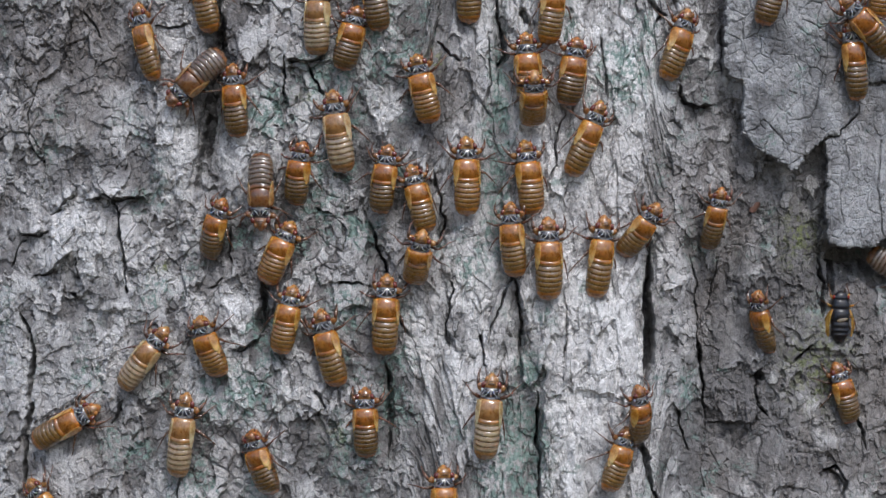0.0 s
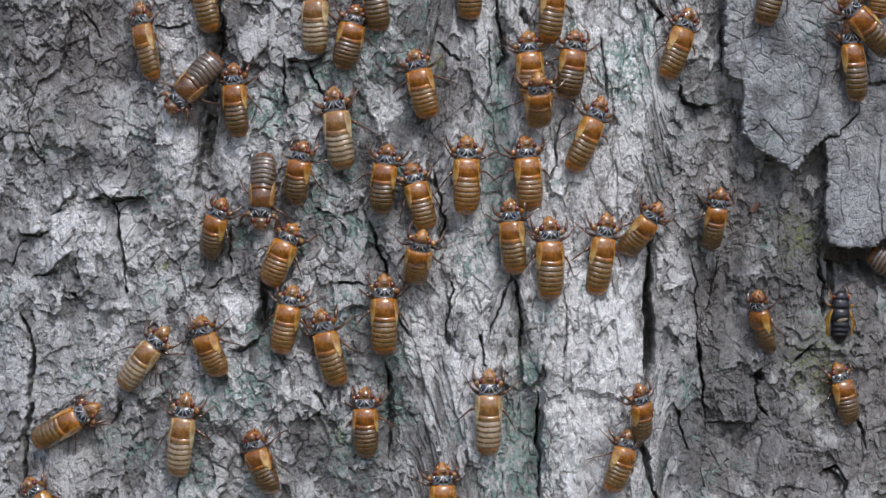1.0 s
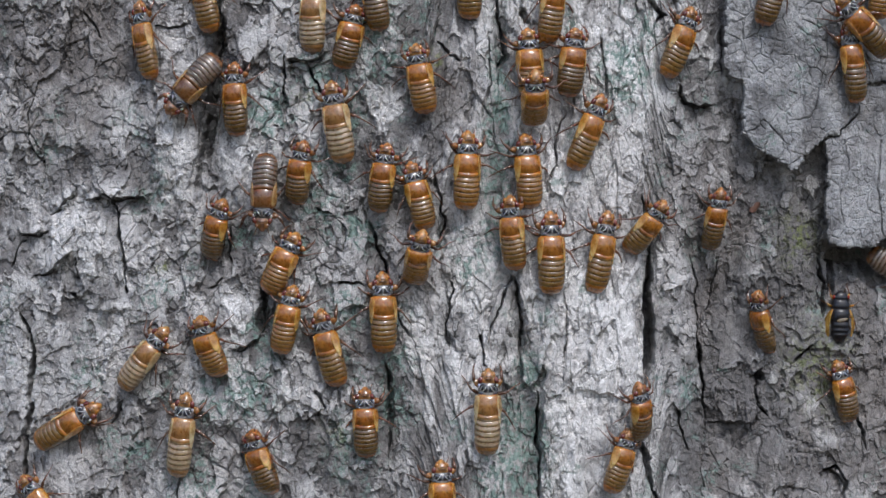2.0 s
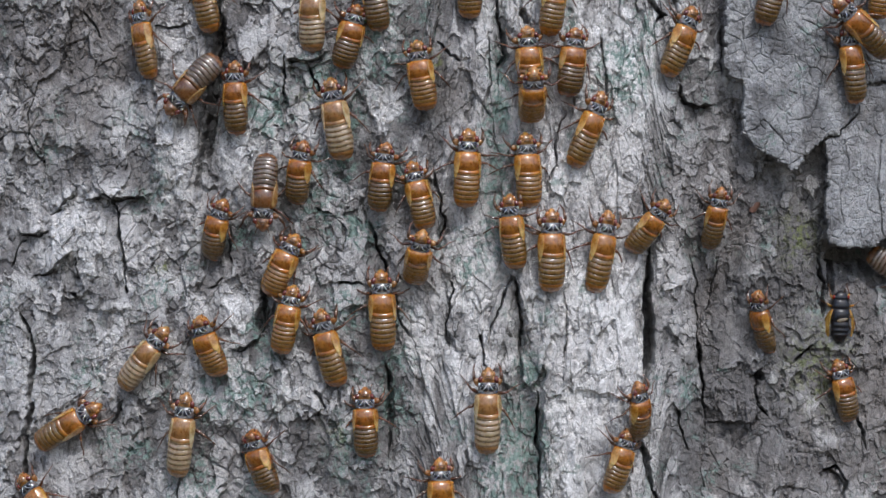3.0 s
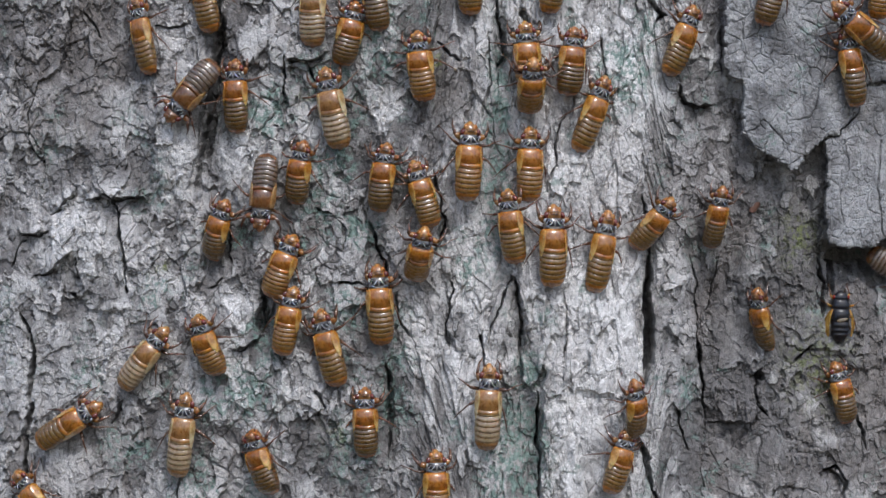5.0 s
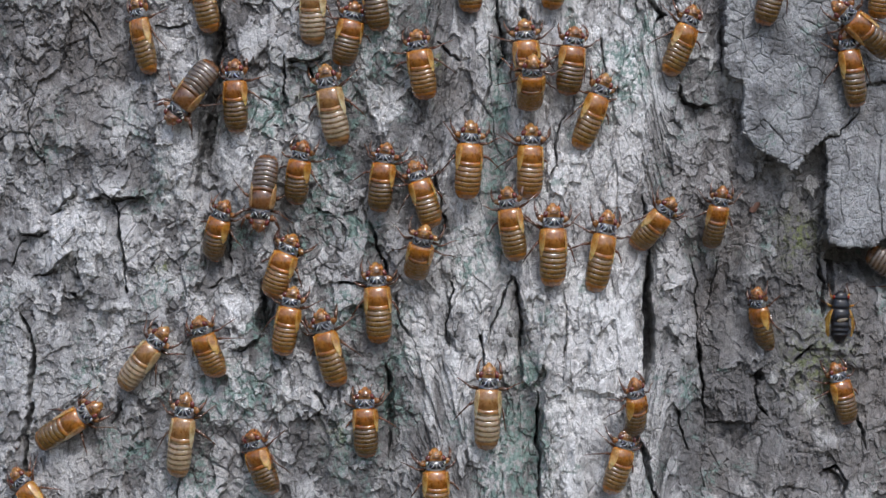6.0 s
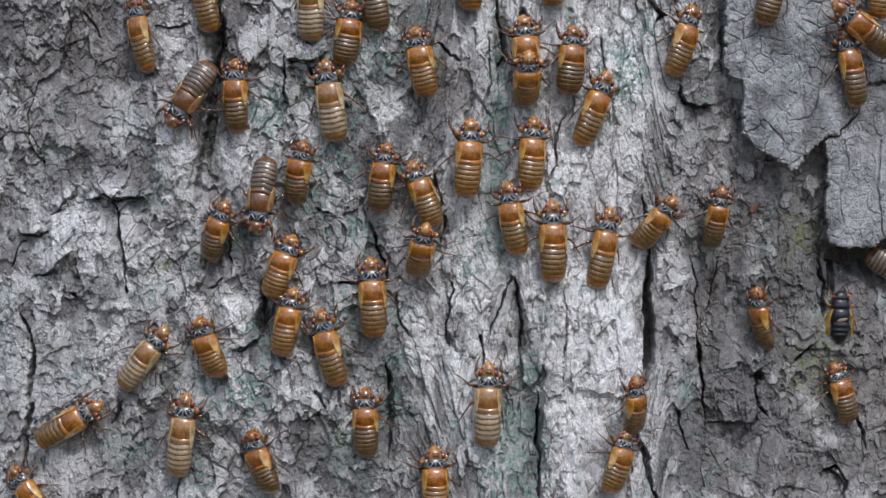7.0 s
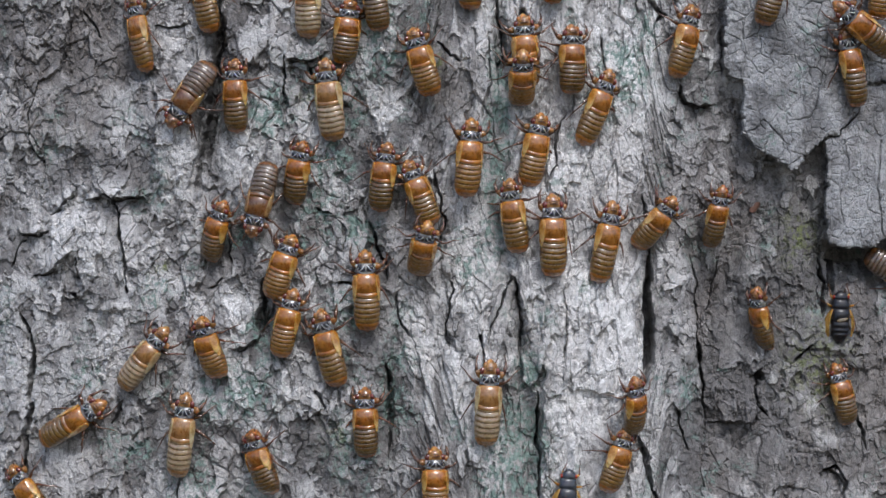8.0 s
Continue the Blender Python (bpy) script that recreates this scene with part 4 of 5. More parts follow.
    for s in (-1, 1):
        part("wing_pad", pad(fresh(), s, (s * 4.15, -2.2, 6.0), (s * 4.5, -9.6, 6.35), 1.75, 0.34), wing, root, "pale yellow folded wing pad")
        part("hind_wing_pad", pad(fresh(), s, (s * 4.5, -7.0, 5.3), (s * 4.6, -11.0, 5.9), 1.0, 0.34), wing, root)
    wide = [4.5, 4.85, 5.05, 5.1, 5.1, 5.0, 4.75, 4.2, 2.9]
    high = [7.9, 8.2, 8.3, 8.2, 7.9, 7.4, 6.7, 5.6, 4.1]
    low = [0.9, 0.7, 0.6, 0.6, 0.7, 0.9, 1.2, 1.6, 2.0]
    ys = [-7.6, -9.3, -11.0, -12.7, -14.4, -16.0, -17.5, -18.8, -19.8]
    abdomen = part("abdomen", loft(fresh(), [(y, w * 0.93, t * 0.94, b + 0.1) for y, w, t, b in zip(ys, wide, high, low)]), belly, root)
    for i in range(8):
        y0, y1 = ys[i], ys[i + 1]
        rows = []
        for f, grow in ((-0.02, 0.972), (0.09, 0.986), (0.25, 0.998), (0.46, 1.006), (0.74, 1.008), (0.94, 0.997), (1.01, 0.976)):
            g = min(max(f, 0), 1)
            rows.append((y0 + (y1 - y0) * f, (wide[i] + (wide[i + 1] - wide[i]) * g) * grow, (high[i] + (high[i + 1] - high[i]) * g) * grow, low[i] + (low[i + 1] - low[i]) * g))
        # ring crests coloured lighter, creases and flanks darker; SHEEN adds painted highlights
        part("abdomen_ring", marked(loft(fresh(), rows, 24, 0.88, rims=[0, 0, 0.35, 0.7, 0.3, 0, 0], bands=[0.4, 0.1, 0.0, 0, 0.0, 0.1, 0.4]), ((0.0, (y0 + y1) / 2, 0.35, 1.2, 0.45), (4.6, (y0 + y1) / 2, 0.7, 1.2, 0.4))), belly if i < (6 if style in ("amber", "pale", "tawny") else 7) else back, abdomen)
    part("tail_tip", egg(fresh(), (0, -19.9, 3.1), (1.35, 1.1, 0.95)), back, abdomen)
    for s in (-1, 1):
        leg("foreleg", root, (s * 2.6, 0.6, 2.4), (s * 5.5, 1.9, 4.4), (s * 6.3, 5.0, 2.4), (s * 5.9, 7.2, 0.4), 0.8, face, True)
        leg("middle_leg", root, (s * 3.4, -1.8, 2.4), (s * 6.9, -1.0, 4.0), (s * 9.8, 1.0, 1.2), (s * 12.4, 2.4, 0.0), 0.52, LEGS)
        leg("hind_leg", root, (s * 3.6, -5.0, 2.2), (s * 6.9, -7.2, 3.8), (s * 9.6, -10.4, 1.2), (s * 11.4, -12.8, 0.0), 0.5, LEGS)
    # the folds of the back bow towards the tail
    for ob in root.children_recursive:
        if ob.name.split(".")[0] in ("thorax", "back_plate", "abdomen", "abdomen_ring"):
            for v in ob.data.vertices:
                v.co.y -= 0.0008 * min(1.0, max(0.0, (-v.co.y * 1000 - 3.0) / 4.0)) * max(0.0, 1 - (v.co.x / 0.0048) ** 2)
    # slender build: everything but the legs' reach is drawn in sideways
    for ob in root.children_recursive:
        if ob.name.split(".")[0] in ("foreleg", "middle_leg", "hind_leg"):
            ob.location.x *= SLIM
        elif ob.name.split(".")[0] != "shin":
            for v in ob.data.vertices:
                v.co.x *= SLIM
    return root


def wing_blade(bm, side, lift):
    """A long veined wing held tent-like along the flank."""
    loops = []
    for k in range(11):
        t = k / 10
        w = 3.6 * math.sin(math.pi * (0.12 + 0.80 * t)) ** 0.8
        base = Vector((side * (4.2 + 1.4 * math.sin(math.pi * t * 0.8)), -2.4 - 12.0 * t, 6.2 - 1.2 * t + lift))
        loops.append([bm.verts.new(base + Vector((side * w * 0.62 * f, -0.6 * f, -w * 0.78 * f + 0.25 * math.sin(3.14 * f) + d))) for f in (0, 0.25, 0.5, 0.75, 1) for d in (0,)])
    for a, b in zip(loops, loops[1:]):
        for i in range(4):
            bm.faces.new((a[i], a[i + 1], b[i + 1], b[i]))
    bmesh.ops.solidify(bm, geom=bm.faces[:], thickness=0.16)
    return bm


def adult(dusky):
    """A winged cicada with red eyes, lately hatched."""
    wing = shell("wing_amber", (0.36, 0.17, 0.02), (0.60, 0.34, 0.06), 0.3, 0.4, 500)
    body = shell("dusky_body", (0.030, 0.034, 0.045), (0.055, 0.060, 0.075), 0.25, 0.4) if dusky else BLACK
    root = tagged(new("adult_cicada"), "", "insect", "winged cicadas on the trunk")
    head = part("head", loft(fresh(), [(1.6, 3.6, 6.6, 1.8), (2.8, 3.9, 6.6, 1.7), (4.2, 3.1, 6.2, 1.8), (5.2, 1.7, 5.4, 2.2), (5.8, 0.6, 4.6, 2.8)]), body, root)
    for s in (-1, 1):
        part("eye", egg(fresh(), (s * 3.5, 2.9, 4.9), (0.85, 0.9, 1.0)), shell("bright_eye", (0.20, 0.014, 0.006), (0.40, 0.04, 0.012), 0.15, 0.6), head, "bright orange-red eye")
        part("antenna", tube(fresh(), [(s * 1.2, 4.8, 5.4), (s * 1.9, 6.4, 6.0), (s * 2.7, 8.2, 5.6)], [0.2, 0.1, 0.04], 5), LEGS, head)
    part("collar", loft(fresh(), [(-2.4, 4.3, 7.6, 1.4), (-0.8, 4.35, 7.5, 1.4), (0.8, 4.1, 7.1, 1.5), (1.9, 3.7, 6.6, 1.8)]), body, root)
    part("thorax", loft(fresh(), [(-8.2, 4.3, 7.7, 1.0), (-6.4, 4.5, 8.2, 0.9), (-4.2, 4.5, 8.2, 1.0), (-2.3, 4.3, 7.65, 1.4)]), body, root)
    part("pale_mark", egg(fresh(), (0.3, -7.2, 7.75), (2.8, 0.9, 0.6), (0, 0, 12)), shell("tan_mark", (0.16, 0.12, 0.08), (0.34, 0.28, 0.20), 0.4, 0.2), root, "small tan mark on the back")
    abdomen = part("abdomen", loft(fresh(), [(-7.8, 4.35, 7.7, 1.0), (-10, 4.45, 7.5, 0.8), (-13, 4.2, 6.8, 0.9), (-15.5, 3.3, 5.5, 1.2), (-17.4, 1.4, 3.8, 1.9)]), body, root)
    for i, (y, w, t) in enumerate(((-9.2, 4.45, 7.62), (-11.4, 4.42, 7.25), (-13.4, 4.12, 6.68))):
        part("abdomen_ring", loft(fresh(), [(y + 1.05, w * 0.985, t * 0.99, 0.8), (y - 0.6, w * 1.004, t * 1.004, 0.8), (y - 1.1, w * 0.98, t * 0.985, 0.8)]), body, abdomen)
    for s in (-1, 1):
        blade = part("wing", wing_blade(fresh(), s, 0.0), wing, root, "crumpled amber wing")
        part("wing_vein", tube(fresh(), [(s * 4.3, -2.6, 6.4), (s * 5.4, -6.5, 6.0), (s * 5.7, -10.5, 5.5), (s * 5.2, -14.2, 5.1)], [0.35, 0.3, 0.22, 0.1], 6), wing, blade)
        leg("foreleg", root, (s * 2.4, 1.0, 2.4), (s * 4.8, 4.0, 4.0), (s * 4.6, 7.4, 1.6), (s * 5.0, 9.4, 0.2), 0.55, wing)
        leg("middle_leg", root, (s * 3.2, -1.8, 2.4), (s * 6.8, -0.6, 4.0), (s * 9.6, 0.8, 1.0), (s * 11.4, 1.4, 0.0), 0.45, wing)
        leg("hind_leg", root, (s * 3.4, -5.0, 2.2), (s * 6.8, -7.0, 3.6), (s * 8.4, -11.0, 1.0), (s * 9.0, -13.0, 0.0), 0.45, wing)
    return root


def stance(x, z, turn, tip=0.0, lift=0.0, roll=0.0):
    """The pose of an insect on the bark: turn is counter-clockwise from upright, tip raises its tail, or its head where negative."""
    lean = math.asin(max(-1, min(1, x / RADIUS)))
    out = Vector((math.sin(lean), -math.cos(lean), 0))
    right = Vector((math.cos(lean), math.sin(lean), 0))
    up = Vector((0, 0, 1))
    a = radians(turn)
    ahead = up * math.cos(a) - right * math.sin(a)
    across = ahead.cross(out)
    p = Vector((x, recede(x), z + MID)) + out * (level(x, z) + lift)
    m = Matrix((across, ahead, out)).transposed().to_4x4()
    m.translation = p * 0.001
    return m @ pose(0, 0, 0, -tip) @ pose(0, 0, 0, 0, roll)


def bark_chip():
    """A curled reddish scale of inner bark, caught on the trunk."""
    bm = fresh()
    loops = []
    for k in range(7):
        t = k / 6
        w = 1.3 * math.sin(math.pi * (0.15 + 0.75 * t)) + 0.15 * math.sin(9 * t)
        loops.append([bm.verts.new((f * w + 0.5 * t, 4.6 * (t - 0.5), 0.5 + 0.9 * t * t - 0.5 * f * f + d)) for f, d in ((-1, 0), (-0.4, 0), (0.3, 0), (1, 0), (1, -0.25), (0.3, -0.3), (-0.4, -0.3), (-1, -0.25))])
    for a, b in zip(loops, loops[1:]):
        for i in range(8):
            bm.faces.new((a[i], a[(i + 1) % 8], b[(i + 1) % 8], b[i]))
    bm.faces.new(loops[0])
    bm.faces.new(loops[-1][::-1])
    n = Nodes("inner_bark")
    grain = n.noise(900, 4, 0.6, (1, 0.4, 1))
    n.bump(grain, 0.5, 0.0004)
    red = n.done(n.ramp(grain, (0.3, (0.07, 0.035, 0.025)), (0.7, (0.19, 0.10, 0.07))), 0.85)
    bmesh.ops.scale(bm, vec=(0.001, 0.001, 0.001), verts=bm.verts)
    bmesh.ops.recalc_face_normals(bm, faces=bm.faces)
    me = bpy.data.meshes.new("bark_chip")
    bm.to_mesh(me)
    bm.free()
    me.materials.append(red)
    chip = tagged(new("bark_chip", me), "small curled reddish-brown bark chip on the trunk", "bark chip")
    chip.matrix_world = stance(113.9, 15.2, -35)
    return chip


trunk()
ground()
bark_chip()

# ---- the insects ----
PROTOTYPES = {}


def insect(style, size, girth, label):
    if style in PROTOTYPES:
        ob = copy_thing(PROTOTYPES[style], Matrix())
    else:
        ob = PROTOTYPES[style] = adult(style == "dusky") if style in ("black", "dusky") else nymph(style)
    ob.scale = (girth, size, girth)
    for limb in ob.children:
        if "leg" in limb.name:
            limb.rotation_euler = (0, 0, radians(random.uniform(-20, 20)))
    return tagged(ob, label)


def crawl(ob, rows, tip=0.0, lift=0.0, roll=0.0):
    """Key an insect along rows of seconds, x, z and turn, and swing its legs with the way that it goes."""
    poses = [(t, stance(x, z, turn, tip, lift, roll)) for t, x, z, turn in rows]
    ob.matrix_basis = poses[0][1] @ Matrix.Diagonal((*ob.scale, 1))
    if len(rows) == 1:
        return
    walk(ob, poses)
    gone, steps = 0.0, [0.0]
    for (_, x0, z0, a0), (_, x1, z1, a1) in zip(rows, rows[1:]):
        gone += math.hypot(x1 - x0, z1 - z0) + abs(a1 - a0) * 0.06
        steps.append(gone)
    if gone < 2.0:
        return
    for i, limb in enumerate(sorted((c for c in ob.children if "leg" in c.name), key=lambda c: c.name)):
        rest = limb.rotation_euler.z
        keys = []
        for (t, *_), way in zip(rows, steps):
            swing = radians(13) * math.sin(way * 1.1 + math.pi * (i % 2) + 0.8 * i)
            keys.append((t, Matrix.Translation(limb.location) @ Matrix.Rotation(rest + swing, 4, "Z")))
        walk(limb, keys)


bug_01 = insect("tawny", 1.07, 0.84, "tawny banded cicada nymph climbing the grey bark")
bug_02 = insect("tawny", 1.00, 0.92, "tawny banded cicada nymph climbing the grey bark")
bug_03 = insect("pale", 1.01, 1.00, "pale tan cicada nymph with banded abdomen on grey bark")
bug_04 = insect("dark", 0.87, 0.98, "brown-bodied cicada nymph with orange back climbing grey bark")
bug_05 = insect("dark", 1.00, 0.93, "brown-bodied cicada nymph with orange back climbing grey bark")
bug_07 = insect("tawny", 0.99, 0.95, "tawny banded cicada nymph climbing the grey bark")
bug_08 = insect("tawny", 1.00, 0.95, "tawny banded cicada nymph climbing the grey bark")
bug_09 = insect("umber", 1.02, 1.02, "dark brown cicada nymph turned head-down across the bark")
bug_10 = insect("dark", 0.98, 0.93, "brown-bodied cicada nymph with orange back climbing grey bark")
bug_11 = insect("amber", 0.93, 0.98, "glossy amber cicada nymph climbing the rough grey bark")
bug_12 = insect("amber", 0.97, 1.00, "glossy amber cicada nymph climbing the rough grey bark")
bug_13 = insect("amber", 0.86, 1.0, "amber cicada nymph crowding behind another nymph")
bug_14 = insect("dark", 0.91, 1.01, "brown-bodied cicada nymph with orange back climbing grey bark")
bug_15 = insect("tawny", 1.00, 0.97, "tawny banded cicada nymph climbing the grey bark")
bug_16 = insect("tawny", 1.07, 0.93, "tawny banded cicada nymph climbing the grey bark")
bug_17 = insect("pale", 1.10, 1.02, "pale tan cicada nymph with banded abdomen on grey bark")
bug_18 = insect("umber", 1.03, 0.96, "tawny cicada nymph heading down the bark")
bug_19 = insect("dark", 0.86, 0.93, "brown-bodied cicada nymph with orange back climbing grey bark")
bug_20 = insect("dark", 0.92, 0.93, "brown-bodied cicada nymph with orange back climbing grey bark")
bug_21 = insect("tawny", 0.92, 0.92, "tawny banded cicada nymph climbing the grey bark")
bug_22 = insect("amber", 1.04, 0.99, "glossy amber cicada nymph climbing the rough grey bark")
bug_23 = insect("amber", 0.99, 0.99, "glossy amber cicada nymph climbing the rough grey bark")
bug_24 = insect("dark", 0.86, 0.92, "brown-bodied cicada nymph with orange back climbing grey bark")
bug_25 = insect("amber", 0.90, 1.01, "glossy amber cicada nymph climbing the rough grey bark")
bug_26 = insect("amber", 0.86, 0.96, "amber cicada nymph crowding behind another nymph")
bug_27 = insect("tawny", 0.99, 0.94, "tawny banded cicada nymph climbing the grey bark")
bug_28 = insect("tawny", 1.09, 1.02, "tawny banded cicada nymph climbing the grey bark")
bug_29 = insect("tawny", 1.10, 0.94, "tawny banded cicada nymph climbing the grey bark")
bug_30 = insect("tawny", 0.86, 0.92, "tawny banded cicada nymph climbing the grey bark")
bug_31 = insect("dark", 0.88, 0.80, "brown-bodied cicada nymph with orange back climbing grey bark")
bug_32 = insect("amber", 0.93, 0.92, "glossy amber cicada nymph climbing the rough grey bark")
bug_33 = insect("tawny", 1.07, 0.99, "tawny banded cicada nymph climbing the grey bark")
bug_34 = insect("tawny", 1.05, 0.99, "tawny banded cicada nymph climbing the grey bark")
bug_35 = insect("pale", 1.04, 0.92, "pale tan cicada nymph with banded abdomen on grey bark")
bug_36 = insect("amber", 0.86, 1.01, "glossy amber cicada nymph climbing the rough grey bark")
bug_37 = insect("tawny", 1.10, 0.96, "tawny cicada nymph crossing the bark sideways")
bug_38 = insect("pale", 1.14, 0.94, "pale tan cicada nymph with banded abdomen on grey bark")
bug_39 = insect("dark", 0.90, 1.02, "brown-bodied cicada nymph with orange back climbing grey bark")
bug_40 = insect("dark", 0.93, 0.93, "brown-bodied cicada nymph with orange back climbing grey bark")
bug_41 = insect("pale", 1.14, 0.97, "pale tan cicada nymph with banded abdomen on grey bark")
bug_42 = insect("dark", 0.86, 0.86, "brown-bodied cicada nymph with orange back climbing grey bark")
bug_43 = insect("tawny", 0.89, 0.92, "tawny banded cicada nymph climbing the grey bark")
bug_44 = insect("dark", 0.90, 0.84, "brown-bodied cicada nymph with orange back climbing grey bark")
bug_45 = insect("black", 0.82, 0.74, "newly hatched black cicada with amber wings on bark")
bug_46 = insect("dark", 0.87, 0.88, "brown-bodied cicada nymph with orange back climbing grey bark")
# dark style on bug_47 and bug_49 puts the right-hand shade into their colour
bug_47 = insect("dark", 1.11, 0.90, "brown-bodied cicada nymph with orange back climbing grey bark")
bug_48 = insect("dark", 1.12, 0.95, "brown-bodied cicada nymph with orange back climbing grey bark")
bug_49 = insect("dark", 0.99, 0.95, "brown-bodied cicada nymph with orange back climbing grey bark")
bug_50 = insect("umber", 1.01, 1.02, "dark umber cicada nymph with silvery bands on the bark")
bug_51 = insect("amber", 0.98, 0.93, "glossy amber cicada nymph climbing the rough grey bark")
bug_52 = insect("amber", 0.97, 0.98, "glossy amber cicada nymph climbing the rough grey bark")
bug_53 = insect("dusky", 0.85, 0.72, "winged grey-black cicada with red eyes climbing into view")
bug_54 = insect("amber", 0.93, 0.92, "glossy amber cicada nymph climbing the rough grey bark")


def motions():
    crawl(bug_01, [(0, -106, 82, 12), (0.5, -105.9, 82, 11), (1, -105.7, 82.2, 10), (1.5, -105.8, 82.5, 9), (3, -106, 82.8, 8), (3.5, -106, 83.4, 7), (4, -105.9, 84, 7), (4.5, -106.3, 84.3, 8), (6, -106.9, 84.4, 10), (6.5, -107.3, 84.6, 10), (7, -107.7, 85, 10), (7.5, -107.9, 85.3, 9), (8, -107.9, 85.3, 9)], roll=-20)
    crawl(bug_02, [(0, -84.1, 97.4, 8)], roll=-13)
    crawl(bug_03, [(0, -42.8, 89.2, -2), (0.5, -43.1, 89.3, -2), (1, -43.5, 89.5, -2), (1.5, -44.1, 89.9, -2), (3, -44.5, 90.4, -2), (3.5, -44.6, 90.9, -2), (4, -44.4, 91.5, -2), (4.5, -44.4, 92, -2), (6, -44.3, 92.8, -2), (6.5, -44.5, 93.4, -2), (7, -45, 94.1, -2), (7.5, -45.7, 94.9, -2), (8, -45.9, 95.3, -2)], roll=-11)
    crawl(bug_04, [(0, -31.8, 80.8, -14), (0.5, -31.9, 81, -13), (1, -32.1, 81.2, -13), (1.5, -32.3, 81.3, -13), (3, -31.9, 81.4, -15), (3.5, -31.5, 81.9, -16), (4, -31.5, 82.4, -16), (4.5, -32, 82.5, -14), (6, -32.6, 82.4, -12), (6.5, -33.1, 82.4, -9), (7, -33.3, 82.6, -8), (7.5, -33.6, 82.8, -7), (8, -34, 83.1, -6)], roll=15)
    crawl(bug_05, [(0, -25.3, 97.2, 9)], roll=2)
    crawl(bug_07, [(0, 10.5, 99.9, -2), (0.5, 10.6, 100.4, -2), (1, 10.7, 101.1, -2), (1.5, 10.7, 101.2, -2), (3, 10.8, 101.7, -2), (3.5, 11, 101.8, -2), (4, 11, 102.1, -2), (4.5, 11, 102.4, -2), (6, 11, 103.7, -2), (6.5, 11, 104, -2), (7, 11, 104.3, -2), (7.5, 11, 104.5, -2), (8, 11, 104.8, -2)], roll=-14)
    crawl(bug_08, [(0, 37.3, 92.7, -5), (0.5, 37.3, 92.9, -5), (1, 37.3, 93, -5), (1.5, 37.3, 93.2, -5), (3, 37.8, 95.6, -5), (3.5, 38.2, 98.7, -5), (4, 37.9, 100.4, -5), (4.5, 37.6, 102.2, -5), (6, 38.5, 104.9, -5), (6.5, 38.8, 105.7, -5), (7, 38.8, 106.1, -5), (7.5, 38.8, 106.5, -5), (8, 38.8, 107, -5)], roll=15)
    crawl(bug_09, [(0, -91.7, 55.2, 133), (0.5, -91.7, 53.7, 137), (1, -92.1, 52.9, 137), (1.5, -92.2, 52.6, 137), (3, -92.3, 52.4, 137), (3.5, -92.4, 52.1, 137), (4, -92.3, 51.7, 137), (4.5, -92.2, 50.5, 139), (6, -92.2, 49.1, 143), (6.5, -92.1, 48.3, 146), (7, -92.1, 48.2, 146), (7.5, -92.1, 48.2, 146), (8, -92.1, 48.2, 146)], roll=-2)
    crawl(bug_10, [(0, -72.9, 59.7, 4), (0.5, -72.8, 59.7, 3), (1, -72.6, 59.8, 3), (1.5, -72.5, 60.1, 2), (3, -72.3, 60.6, 1), (3.5, -72, 61, 0), (4, -72, 61, 0), (4.5, -72.1, 61.2, 1), (6, -72.3, 61.3, 1), (6.5, -72.3, 61.4, 1), (7, -72.3, 61.4, 1), (7.5, -72.3, 61.4, 1), (8, -72.3, 61.4, 1)], roll=-5)
    crawl(bug_11, [(0, -7.6, 63.2, 12), (0.5, -8, 64, 12), (1, -8.3, 64.8, 12), (1.5, -8.2, 66, 10), (3, -7.8, 67.9, 8), (3.5, -7.6, 69.3, 7), (4, -7.6, 70, 7), (4.5, -7.7, 70.8, 6), (6, -7.9, 71.7, 8), (6.5, -8.1, 72.5, 9), (7, -8.1, 72.7, 10), (7.5, -8.3, 72.3, 13), (8, -8.5, 72.6, 16)], roll=-10)
    crawl(bug_12, [(0, 29, 70.4, 4), (0.5, 29.4, 70.9, 4), (1, 29.7, 70.8, 4), (1.5, 29.7, 71.4, 4), (3, 29.5, 72.6, 4), (3.5, 29.6, 73.3, 4), (4, 29.6, 73.3, 4), (4.5, 29.1, 73.8, 4), (6, 28.5, 75, 4), (6.5, 28.2, 76, 4), (7, 28.2, 76.4, 4), (7.5, 28.1, 76.7, 4), (8, 28.1, 76.7, 4)], roll=0)
    crawl(bug_13, [(0, 30.6, 59.7, 2), (0.5, 31.8, 59.1, 6), (1, 31.9, 59, 5), (1.5, 31.4, 59.5, 3), (3, 30.4, 60.9, 1), (3.5, 29.8, 62.2, -1), (4, 30.2, 62.9, -2), (4.5, 30.4, 63.7, -2), (6, 30.2, 65.1, -1), (6.5, 29.7, 66.2, -2), (7, 28.7, 66.7, -0), (7.5, 27.5, 66.6, 4), (8, 26.9, 67, 2)], tip=-38, roll=0, lift=9.5)
    crawl(bug_14, [(0, 45.1, 69.2, -8), (0.5, 44.8, 70.9, -7), (1, 44.7, 71.6, -7), (1.5, 44.7, 72.1, -6), (3, 44.7, 72.5, -6), (3.5, 44.6, 72.5, -6), (4, 44.5, 72.4, -5), (4.5, 44.4, 72.6, -5), (6, 44.4, 72.9, -6), (6.5, 44.2, 73.1, -5), (7, 44.1, 73.1, -4), (7.5, 44, 73.2, -1), (8, 43.8, 73.4, 1)], roll=10)
